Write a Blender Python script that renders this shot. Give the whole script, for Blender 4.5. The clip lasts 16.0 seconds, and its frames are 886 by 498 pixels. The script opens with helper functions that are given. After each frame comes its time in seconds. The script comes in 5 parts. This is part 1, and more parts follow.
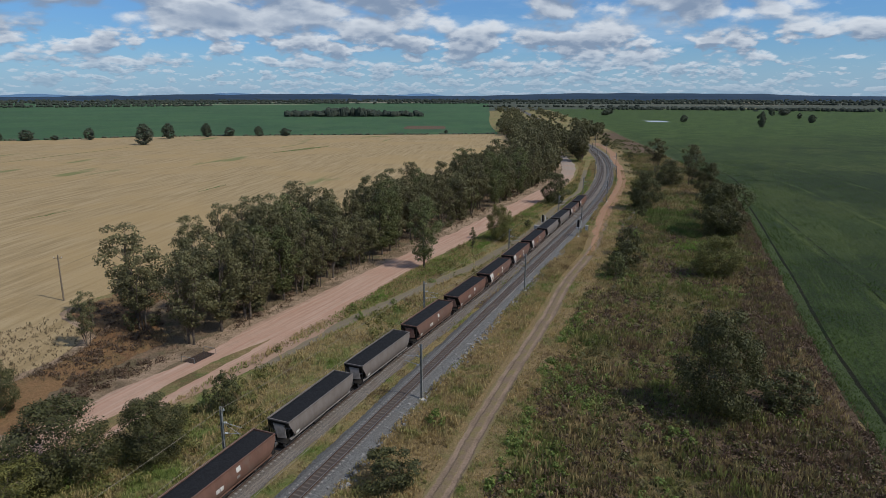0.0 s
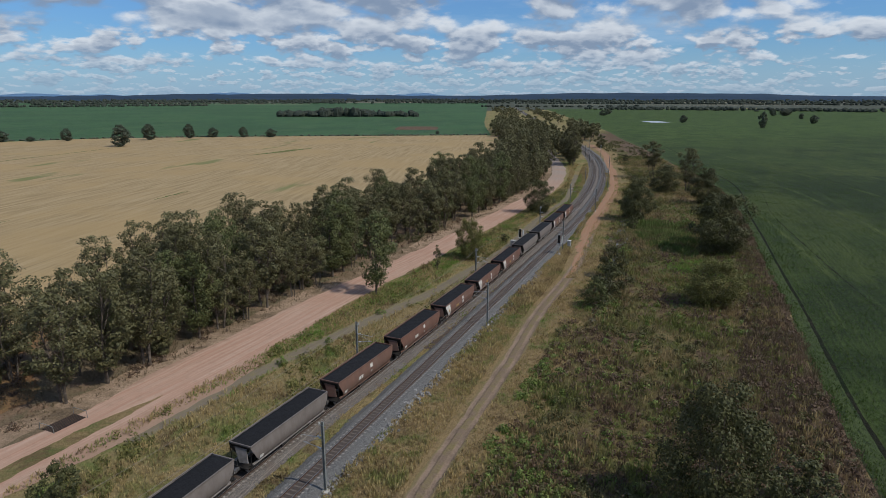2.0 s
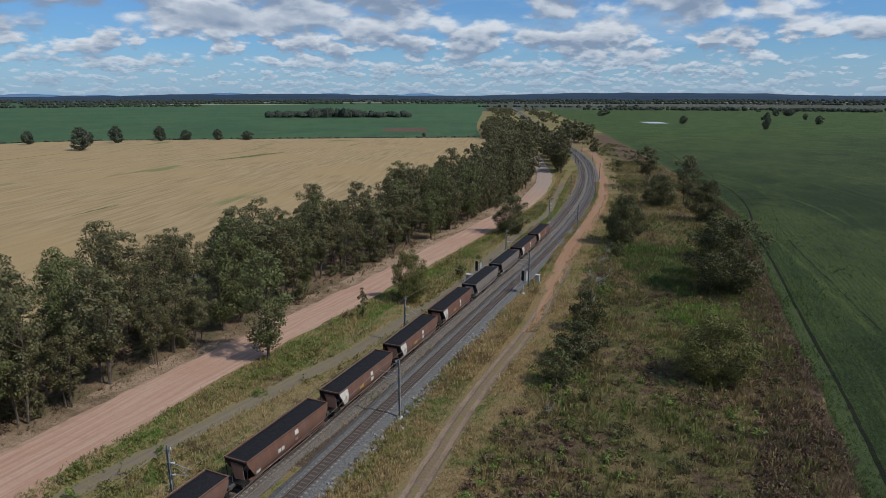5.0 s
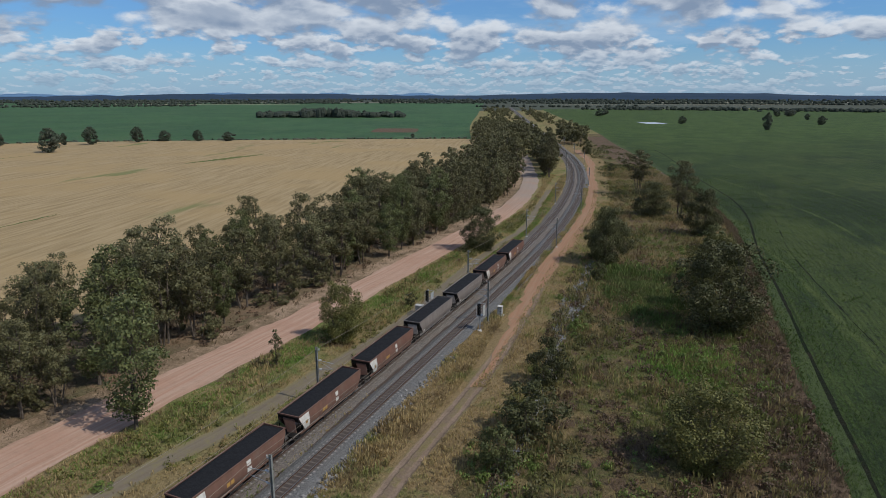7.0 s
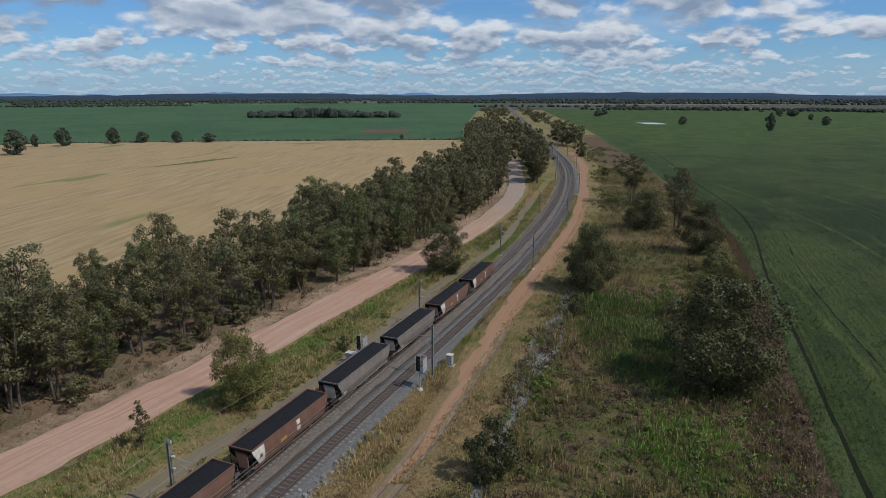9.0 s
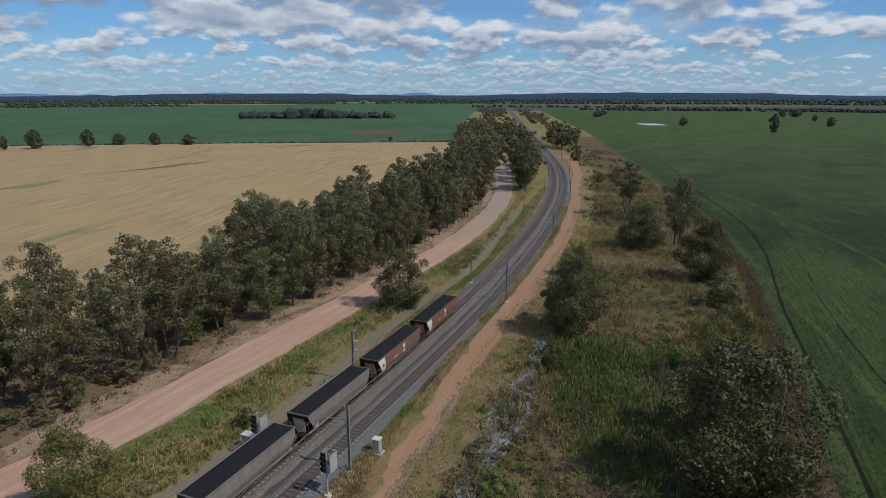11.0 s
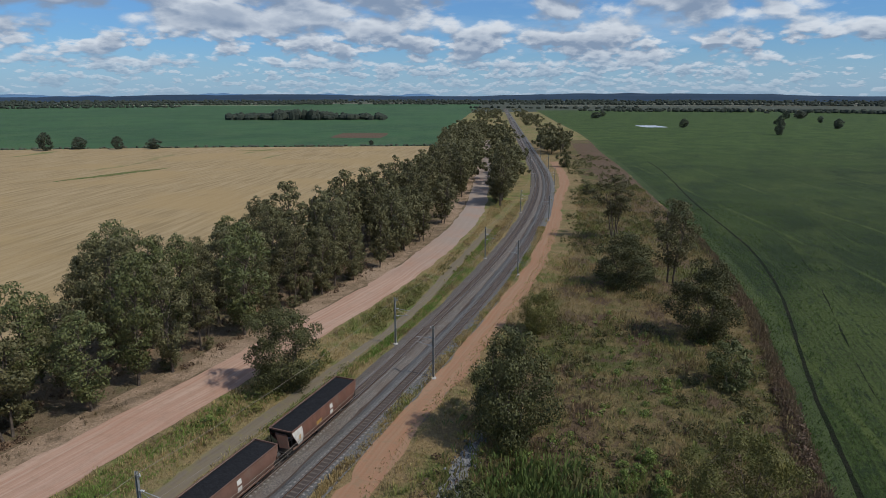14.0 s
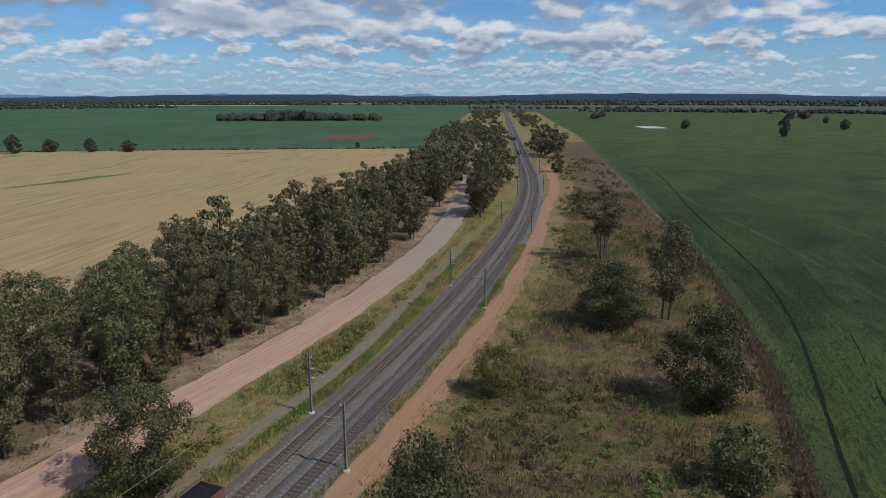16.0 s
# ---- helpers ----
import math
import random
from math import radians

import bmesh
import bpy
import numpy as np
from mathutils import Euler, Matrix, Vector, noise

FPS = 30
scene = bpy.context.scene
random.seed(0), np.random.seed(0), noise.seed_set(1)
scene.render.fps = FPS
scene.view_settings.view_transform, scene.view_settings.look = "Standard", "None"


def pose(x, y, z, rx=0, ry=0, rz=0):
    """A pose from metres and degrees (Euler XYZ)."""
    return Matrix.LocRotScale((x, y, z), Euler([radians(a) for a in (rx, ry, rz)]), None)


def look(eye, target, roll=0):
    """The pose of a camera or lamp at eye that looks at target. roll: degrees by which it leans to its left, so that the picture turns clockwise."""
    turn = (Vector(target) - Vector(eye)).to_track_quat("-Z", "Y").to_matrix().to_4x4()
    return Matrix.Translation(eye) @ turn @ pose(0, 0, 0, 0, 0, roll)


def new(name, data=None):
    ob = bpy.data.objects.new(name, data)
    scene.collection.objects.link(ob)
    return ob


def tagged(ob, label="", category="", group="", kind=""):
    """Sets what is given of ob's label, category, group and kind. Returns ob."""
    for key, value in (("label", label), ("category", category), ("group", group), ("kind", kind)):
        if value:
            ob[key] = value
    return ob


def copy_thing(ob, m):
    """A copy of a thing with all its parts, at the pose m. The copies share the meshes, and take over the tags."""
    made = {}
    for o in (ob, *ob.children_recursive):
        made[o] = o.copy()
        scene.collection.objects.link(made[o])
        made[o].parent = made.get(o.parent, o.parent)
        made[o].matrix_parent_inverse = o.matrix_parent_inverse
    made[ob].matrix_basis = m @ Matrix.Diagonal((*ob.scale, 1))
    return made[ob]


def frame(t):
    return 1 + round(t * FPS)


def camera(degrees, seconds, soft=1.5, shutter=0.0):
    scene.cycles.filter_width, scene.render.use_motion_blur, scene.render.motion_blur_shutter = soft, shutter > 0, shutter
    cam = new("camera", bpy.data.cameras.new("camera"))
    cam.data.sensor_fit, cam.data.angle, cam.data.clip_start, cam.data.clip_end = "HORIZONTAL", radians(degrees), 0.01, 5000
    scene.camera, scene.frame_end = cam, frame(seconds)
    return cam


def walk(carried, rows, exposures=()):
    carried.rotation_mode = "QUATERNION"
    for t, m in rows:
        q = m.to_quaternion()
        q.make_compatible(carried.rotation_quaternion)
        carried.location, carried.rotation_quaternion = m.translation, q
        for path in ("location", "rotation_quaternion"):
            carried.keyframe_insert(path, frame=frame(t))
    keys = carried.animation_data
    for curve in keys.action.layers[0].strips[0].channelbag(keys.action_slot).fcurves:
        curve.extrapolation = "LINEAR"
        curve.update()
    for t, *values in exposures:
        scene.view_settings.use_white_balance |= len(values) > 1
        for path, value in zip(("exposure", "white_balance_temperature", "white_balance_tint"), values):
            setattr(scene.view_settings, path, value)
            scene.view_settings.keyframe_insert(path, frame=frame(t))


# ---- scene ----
cam = camera(69.5, 16.0, 0.85)
METRES, EYE, TILT, LEAN, TURN = 185.36, 38.0, 0.88, 0.37, 0.0
ROWS = [
    (0.0, 0.0, 0.0, 0.0, 0.1, -14.5, -0.38),
    (0.5, 0.0119, 0.0255, -0.0001, 0.09, -14.51, -0.37),
    (1.0, 0.0239, 0.0515, -0.0005, 0.11, -14.52, -0.38),
    (1.5, 0.0357, 0.0784, -0.0009, 0.12, -14.52, -0.39),
    (2.0, 0.0473, 0.1057, -0.0013, 0.14, -14.52, -0.4),
    (2.5, 0.0591, 0.1339, -0.0015, 0.15, -14.52, -0.37),
    (3.0, 0.0706, 0.1622, -0.0016, 0.16, -14.52, -0.37),
    (3.5, 0.0817, 0.1909, -0.0018, 0.17, -14.52, -0.36),
    (4.0, 0.0927, 0.2197, -0.0022, 0.18, -14.52, -0.35),
    (6.5, 0.1542, 0.362, -0.0058, 0.24, -14.51, -0.36),
    (7.0, 0.1677, 0.3899, -0.0063, 0.25, -14.53, -0.36),
    (7.5, 0.1805, 0.4187, -0.007, 0.28, -14.55, -0.37),
    (8.0, 0.1929, 0.4482, -0.0077, 0.3, -14.55, -0.36),
    (8.5, 0.2047, 0.4782, -0.0085, 0.32, -14.55, -0.36),
    (9.0, 0.2164, 0.5086, -0.0092, 0.34, -14.55, -0.36),
    (11.5, 0.2702, 0.6597, -0.011, 0.41, -14.52, -0.37),
    (12.0, 0.2814, 0.689, -0.0114, 0.42, -14.5, -0.37),
    (12.5, 0.2928, 0.7184, -0.0115, 0.44, -14.49, -0.36),
    (13.0, 0.3048, 0.7478, -0.012, 0.46, -14.48, -0.35),
    (13.5, 0.3168, 0.777, -0.0123, 0.49, -14.48, -0.35),
    (14.0, 0.3296, 0.8065, -0.013, 0.53, -14.47, -0.35),
    (14.5, 0.342, 0.8353, -0.0133, 0.57, -14.48, -0.34),
    (15.0, 0.3538, 0.8652, -0.0139, 0.61, -14.47, -0.34),
    (15.5, 0.365, 0.8951, -0.0144, 0.65, -14.47, -0.33),
    (16.0, 0.3757, 0.9261, -0.015, 0.68, -14.46, -0.33),
]
walk(cam, [(t, pose(0, 0, EYE, TILT, LEAN, TURN) @ pose(METRES * x, METRES * y, METRES * z, 90 + pitch, roll, yaw)) for t, x, y, z, yaw, pitch, roll in ROWS])
scene.view_settings.exposure = 0.0

# ---- sky and sun ----
SUN_ELEVATION, SUN_FROM = 50.0, (0.90, -0.44)


class Nodes:
    """Short hands for a node tree."""

    def __init__(self, tree):
        self.tree = tree
        self.tree.nodes.clear()

    def add(self, kind):
        return self.tree.nodes.new(kind)

    def put(self, socket, value):
        if isinstance(value, bpy.types.NodeSocket):
            self.tree.links.new(value, socket)
        elif value is not None:
            socket.default_value = value

    def math(self, op, a, b=None, c=None, clamp=False):
        n = self.add("ShaderNodeMath")
        n.operation, n.use_clamp = op, clamp
        for i, v in enumerate((a, b, c)):
            if v is not None:
                self.put(n.inputs[i], v)
        return n.outputs[0]

    def vec(self, x, y, z):
        n = self.add("ShaderNodeCombineXYZ")
        for i, v in enumerate((x, y, z)):
            self.put(n.inputs[i], v)
        return n.outputs[0]

    def split(self, v):
        n = self.add("ShaderNodeSeparateXYZ")
        self.put(n.inputs[0], v)
        return n.outputs

    def stretch(self, v, scale, turn=0.0):
        """Turns v about z, then scales it."""
        r, n = self.add("ShaderNodeMapping"), self.add("ShaderNodeMapping")
        self.put(r.inputs["Vector"], v)
        r.inputs["Rotation"].default_value = (0, 0, radians(turn))
        self.put(n.inputs["Vector"], r.outputs[0])
        n.inputs["Scale"].default_value = scale
        return n.outputs[0]

    def noise(self, v, scale, detail=4.0, rough=0.55, distortion=0.0):
        n = self.add("ShaderNodeTexNoise")
        self.put(n.inputs["Vector"], v)
        n.inputs["Scale"].default_value, n.inputs["Detail"].default_value = scale, detail
        n.inputs["Roughness"].default_value, n.inputs["Distortion"].default_value = rough, distortion
        return n.outputs[0]

    def voronoi(self, v, scale, feature="F1", out="Distance"):
        n = self.add("ShaderNodeTexVoronoi")
        n.feature = feature
        self.put(n.inputs["Vector"], v)
        n.inputs["Scale"].default_value = scale
        return n.outputs[out]

    def step(self, v, lo, hi, a=0.0, b=1.0):
        n = self.add("ShaderNodeMapRange")
        n.interpolation_type = "SMOOTHSTEP"
        for i, q in enumerate((v, lo, hi, a, b)):
            self.put(n.inputs[i], q)
        return n.outputs[0]

    def mix(self, f, a, b, mode="MIX"):
        n = self.add("ShaderNodeMix")
        n.data_type, n.blend_type = "RGBA", mode
        self.put(n.inputs[0], f)
        self.put(n.inputs[6], (*a, 1) if isinstance(a, tuple) else a)
        self.put(n.inputs[7], (*b, 1) if isinstance(b, tuple) else b)
        return n.outputs[2]

    def attribute(self, name):
        n = self.add("ShaderNodeAttribute")
        n.attribute_name = name
        return n.outputs["Fac"]

    def place(self):
        return self.add("ShaderNodeTexCoord").outputs["Object"]


def build_world():
    world = bpy.data.worlds.new("world")
    scene.world = world
    world.use_nodes = True
    n = Nodes(world.node_tree)
    sky = n.add("ShaderNodeTexSky")
    sky.sky_type, sky.sun_disc = "NISHITA", False
    sky.sun_elevation, sky.sun_rotation = radians(SUN_ELEVATION), math.atan2(SUN_FROM[0], SUN_FROM[1])
    sky.air_density, sky.dust_density, sky.ozone_density = 1.0, 0.6, 2.5
    way = n.split(n.add("ShaderNodeTexCoord").outputs["Generated"])

    def layer(across, upward, lift):
        x = n.math("MULTIPLY", n.math("ADD", way[0], 0.21), across)
        z = n.math("MULTIPLY", n.math("ADD", way[2], lift), upward)
        at = n.vec(x, z, n.math("MULTIPLY", way[1], 2.0))
        puffs = n.math("MULTIPLY", n.math("SUBTRACT", 0.42, n.voronoi(at, 2.1)), 0.20)
        small = n.math("MULTIPLY", n.math("SUBTRACT", 0.42, n.voronoi(at, 5.3)), 0.11)
        return n.math("ADD", n.noise(at, 1.0, 8.0, 0.56, 0.15), n.math("ADD", puffs, small))

    low_band, high_band = n.step(way[2], 0.028, 0.055), n.step(way[2], 0.070, 0.105)

    def clouds(lift):
        a = n.math("ADD", layer(30.0, 78.0, lift * 0.4), -0.03)
        b, c = layer(14.0, 30.0, lift * 0.8), layer(6.2, 13.0, lift * 1.5)
        ab = n.math("ADD", a, n.math("MULTIPLY", low_band, n.math("SUBTRACT", b, a)))
        return n.math("ADD", ab, n.math("MULTIPLY", high_band, n.math("SUBTRACT", c, ab)))

    fine_a, fine_b = clouds(0.0), clouds(0.010)
    broad = n.noise(n.vec(n.math("MULTIPLY", way[0], 2.6), n.math("MULTIPLY", way[2], 9.0), way[1]), 1.0, 2.0)
    cover = n.math("ADD", fine_a, n.math("MULTIPLY", n.math("SUBTRACT", broad, 0.5), 0.35))
    body = n.step(n.math("ADD", cover, n.step(way[2], 0.02, 0.085, -0.035, 0.0)), 0.335, 0.450)
    veil = n.math("MULTIPLY", n.step(n.noise(n.vec(n.math("MULTIPLY", way[0], 3.0), n.math("MULTIPLY", way[2], 16.0), way[1]), 1.0, 7.0, 0.62), 0.40, 0.72), n.step(way[0], -0.5, 0.6, 0.12, 0.80))
    haze = n.step(way[2], 0.0, 0.09, 0.55, 0.10)
    lit = n.step(n.math("SUBTRACT", fine_a, fine_b), -0.10, 0.13)
    thick = n.step(cover, 0.42, 0.60, 1.0, n.step(way[0], -0.6, 0.5, 0.22, 0.55))
    cloud = n.mix(n.math("MULTIPLY", lit, thick), (0.28, 0.37, 0.52), (0.84, 0.90, 0.98))
    blue = n.add("ShaderNodeBackground")
    n.put(blue.inputs[0], n.mix(1.0, sky.outputs[0], (0.52, 0.92, 1.42), "MULTIPLY"))
    blue.inputs[1].default_value = 0.075
    white = n.add("ShaderNodeBackground")
    n.put(white.inputs[0], cloud)
    white.inputs[1].default_value = 0.80
    pale = n.add("ShaderNodeBackground")
    n.put(pale.inputs[0], (0.46, 0.66, 0.90, 1))
    pale.inputs[1].default_value = 0.76
    first, second = n.add("ShaderNodeMixShader"), n.add("ShaderNodeMixShader")
    n.put(first.inputs[0], n.math("MAXIMUM", veil, haze))
    n.put(first.inputs[1], blue.outputs[0]), n.put(first.inputs[2], pale.outputs[0])
    n.put(second.inputs[0], n.math("MULTIPLY", body, n.math("MULTIPLY", n.step(way[2], 0.0, 0.070, 0.38, 0.95), n.step(way[2], 0.17, 0.50, 1.0, 0.35))))
    n.put(second.inputs[1], first.outputs[0]), n.put(second.inputs[2], white.outputs[0])
    n.put(n.add("ShaderNodeOutputWorld").inputs[0], second.outputs[0])


build_world()
flat = math.cos(radians(SUN_ELEVATION)) / math.hypot(*SUN_FROM)
sun = new("sun", bpy.data.lights.new("sun", "SUN"))
sun.data.energy, sun.data.angle, sun.data.color = 2.95, radians(0.6), (1.0, 0.975, 0.90)
sun.matrix_world = look((SUN_FROM[0] * flat * 300, SUN_FROM[1] * flat * 300, math.sin(radians(SUN_ELEVATION)) * 300), (0, 0, 0))


# ---- materials ----
def material(name, rough=0.9, metal=0.0, spec=0.3):
    m = bpy.data.materials.new(name)
    m.use_nodes = True
    n = Nodes(m.node_tree)
    out, bsdf = n.add("ShaderNodeOutputMaterial"), n.add("ShaderNodeBsdfPrincipled")
    n.put(out.inputs[0], bsdf.outputs[0])
    bsdf.inputs["Roughness"].default_value, bsdf.inputs["Metallic"].default_value = rough, metal
    bsdf.inputs["Specular IOR Level"].default_value = spec
    return m, n, bsdf


def bump(n, bsdf, height, strength, distance):
    b = n.add("ShaderNodeBump")
    b.inputs["Strength"].default_value, b.inputs["Distance"].default_value = strength, distance
    n.put(b.inputs["Height"], height)
    n.put(bsdf.inputs["Normal"], b.outputs[0])


def worn(name, low, high, scale=3.0, rough=0.7, metal=0.0, dirt=None, relief=0.01):
    """A plain coloured surface with grain, blotches and dirt."""
    m, n, bsdf = material(name, rough, metal)
    p = n.place()
    grain = n.noise(p, scale, 6.0, 0.6)
    colour = n.mix(n.step(grain, 0.3, 0.7), low, high)
    if dirt:
        colour = n.mix(n.step(n.noise(p, scale * 0.23, 5.0, 0.65), 0.48, 0.75, 0.0, 0.8), colour, dirt)
    info = n.add("ShaderNodeObjectInfo").outputs["Random"]
    colour = n.mix(n.math("MULTIPLY", info, 0.25), colour, (0.5 * low[0], 0.5 * low[1], 0.5 * low[2]))
    n.put(bsdf.inputs["Base Color"], colour)
    bump(n, bsdf, grain, 0.4, relief)
    return m


def grass_ground(name, dry, green, brown, bias=0.5, brown_bias=0.58):
    m, n, bsdf = material(name, 0.95, 0, 0.1)
    p = n.place()
    big, mid, small = n.noise(p, 0.045, 4.0), n.noise(p, 0.28, 5.0, 0.65), n.noise(p, 2.4, 5.0, 0.7)
    c = n.mix(n.step(n.math("ADD", n.math("MULTIPLY", big, 0.45), n.math("MULTIPLY", mid, 0.55)), bias - 0.09, bias + 0.10), dry, green)
    c = n.mix(n.step(n.noise(p, 0.16, 6.0, 0.7, 0.4), brown_bias - 0.05, brown_bias + 0.09), c, brown)
    c = n.mix(n.step(small, 0.35, 0.7, 0.0, 0.55), c, n.mix(1.0, c, (0.45, 0.45, 0.42), "MULTIPLY"))
    n.put(bsdf.inputs["Base Color"], c)
    bump(n, bsdf, n.math("ADD", small, n.math("MULTIPLY", mid, 2.0)), 0.9, 0.35)
    return m


def dirt_road(name, pale, red, shade, half, gravel=None, rough_share=0.35):
    """Compacted earth with wheel tracks along it; lat runs across, in metres."""
    m, n, bsdf = material(name, 0.93, 0, 0.15)
    p, lat = n.place(), n.attribute("lat")
    wander = n.math("MULTIPLY", n.math("SUBTRACT", n.noise(p, 0.06, 2.0), 0.5), 2.2)
    across = n.math("ADD", lat, wander)
    ruts = n.math("COSINE", n.math("MULTIPLY", across, 3.1))
    streak = n.noise(n.vec(n.math("MULTIPLY", across, 2.2), n.math("MULTIPLY", n.split(p)[1], 0.05), 0.0), 1.0, 5.0, 0.6)
    c = n.mix(n.step(streak, 0.35, 0.66), red, pale)
    c = n.mix(n.step(ruts, -0.2, 1.0, 0.0, 0.14), c, shade)
    if gravel:
        c = n.mix(n.step(n.math("ADD", n.split(p)[1], n.math("MULTIPLY", n.noise(p, 0.1, 3.0), 60.0)), 290.0, 370.0, 0.0, 0.85), c, gravel)
    edge = n.math("ADD", n.math("DIVIDE", n.math("ABSOLUTE", lat), half), n.math("MULTIPLY", n.math("SUBTRACT", n.noise(p, 0.5, 5.0, 0.7), 0.5), 0.9))
    c = n.mix(n.step(edge, 0.72, 1.05, 0.0, 0.8), c, shade)
    c = n.mix(n.step(n.noise(p, 0.09, 4.0), 0.5, 0.72, 0.0, 0.6), c, red)
    c = n.mix(n.step(n.noise(p, 0.8, 6.0, 0.72), 0.47, 0.68, 0.0, rough_share), c, shade)
    n.put(bsdf.inputs["Base Color"], c)
    bump(n, bsdf, n.math("ADD", n.noise(p, 3.0, 5.0), n.math("MULTIPLY", ruts, 0.4)), 0.5, 0.06)
    return m


def rut_track(name, earth, pale, grass):
    """Two worn wheel ruts with grass between and at the sides; lat runs across, in metres."""
    m, n, bsdf = material(name, 0.95, 0, 0.1)
    p, lat = n.place(), n.attribute("lat")
    off = n.math("ADD", n.math("ABSOLUTE", n.math("ADD", lat, n.math("MULTIPLY", n.math("SUBTRACT", n.noise(p, 0.12, 3.0), 0.5), 0.7))), n.math("MULTIPLY", n.math("SUBTRACT", n.noise(p, 1.4, 5.0, 0.7), 0.5), 0.55))
    rut = n.step(n.math("ABSOLUTE", n.math("SUBTRACT", off, 0.72)), 0.16, 0.42, 1.0, 0.0)
    c = n.mix(n.step(n.noise(p, 0.5, 6.0, 0.7), 0.38, 0.66), earth, grass)
    c = n.mix(rut, c, n.mix(n.step(n.noise(p, 0.25, 5.0, 0.65), 0.35, 0.65), earth, pale))
    c = n.mix(n.step(off, 1.0, 1.35, 0.0, 0.85), c, grass)
    c = n.mix(n.step(n.noise(p, 3.0, 5.0, 0.75), 0.45, 0.7, 0.0, 0.5), c, n.mix(1.0, c, (0.5, 0.48, 0.45), "MULTIPLY"))
    n.put(bsdf.inputs["Base Color"], c)
    bump(n, bsdf, n.math("SUBTRACT", n.noise(p, 3.0, 5.0), rut), 0.7, 0.12)
    return m


WHEAT_TURN = 6.0


def wheat_material():
    m, n, bsdf = material("ripe_wheat", 0.95, 0, 0.1)
    p = n.place()
    rows = n.noise(n.stretch(p, (0.5, 0.035, 1.0), WHEAT_TURN), 1.0, 6.0, 0.65, 0.3)
    big, fine = n.noise(p, 0.018, 5.0, 0.6), n.noise(p, 1.3, 5.0, 0.7)
    c = n.mix(n.step(rows, 0.30, 0.72), (0.265, 0.188, 0.095), (0.40, 0.295, 0.165))
    c = n.mix(n.step(big, 0.45, 0.62, 0.0, 0.75), c, (0.36, 0.25, 0.122))
    c = n.mix(n.step(n.noise(n.stretch(p, (0.05, 0.012, 1.0), WHEAT_TURN), 1.0, 3.0, 0.5), 0.64, 0.72, 0.0, 0.75), c, (0.13, 0.16, 0.055))
    lines = n.noise(n.stretch(p, (0.33, 0.008, 1.0), WHEAT_TURN), 1.0, 3.0, 0.7)
    c = n.mix(n.step(lines, 0.66, 0.72, 0.0, 0.6), c, (0.20, 0.15, 0.08))
    c = n.mix(n.step(fine, 0.45, 0.8, 0.0, 0.35), c, (0.22, 0.16, 0.08))
    n.put(bsdf.inputs["Base Color"], c)
    bump(n, bsdf, n.math("ADD", fine, rows), 0.6, 0.25)
    return m


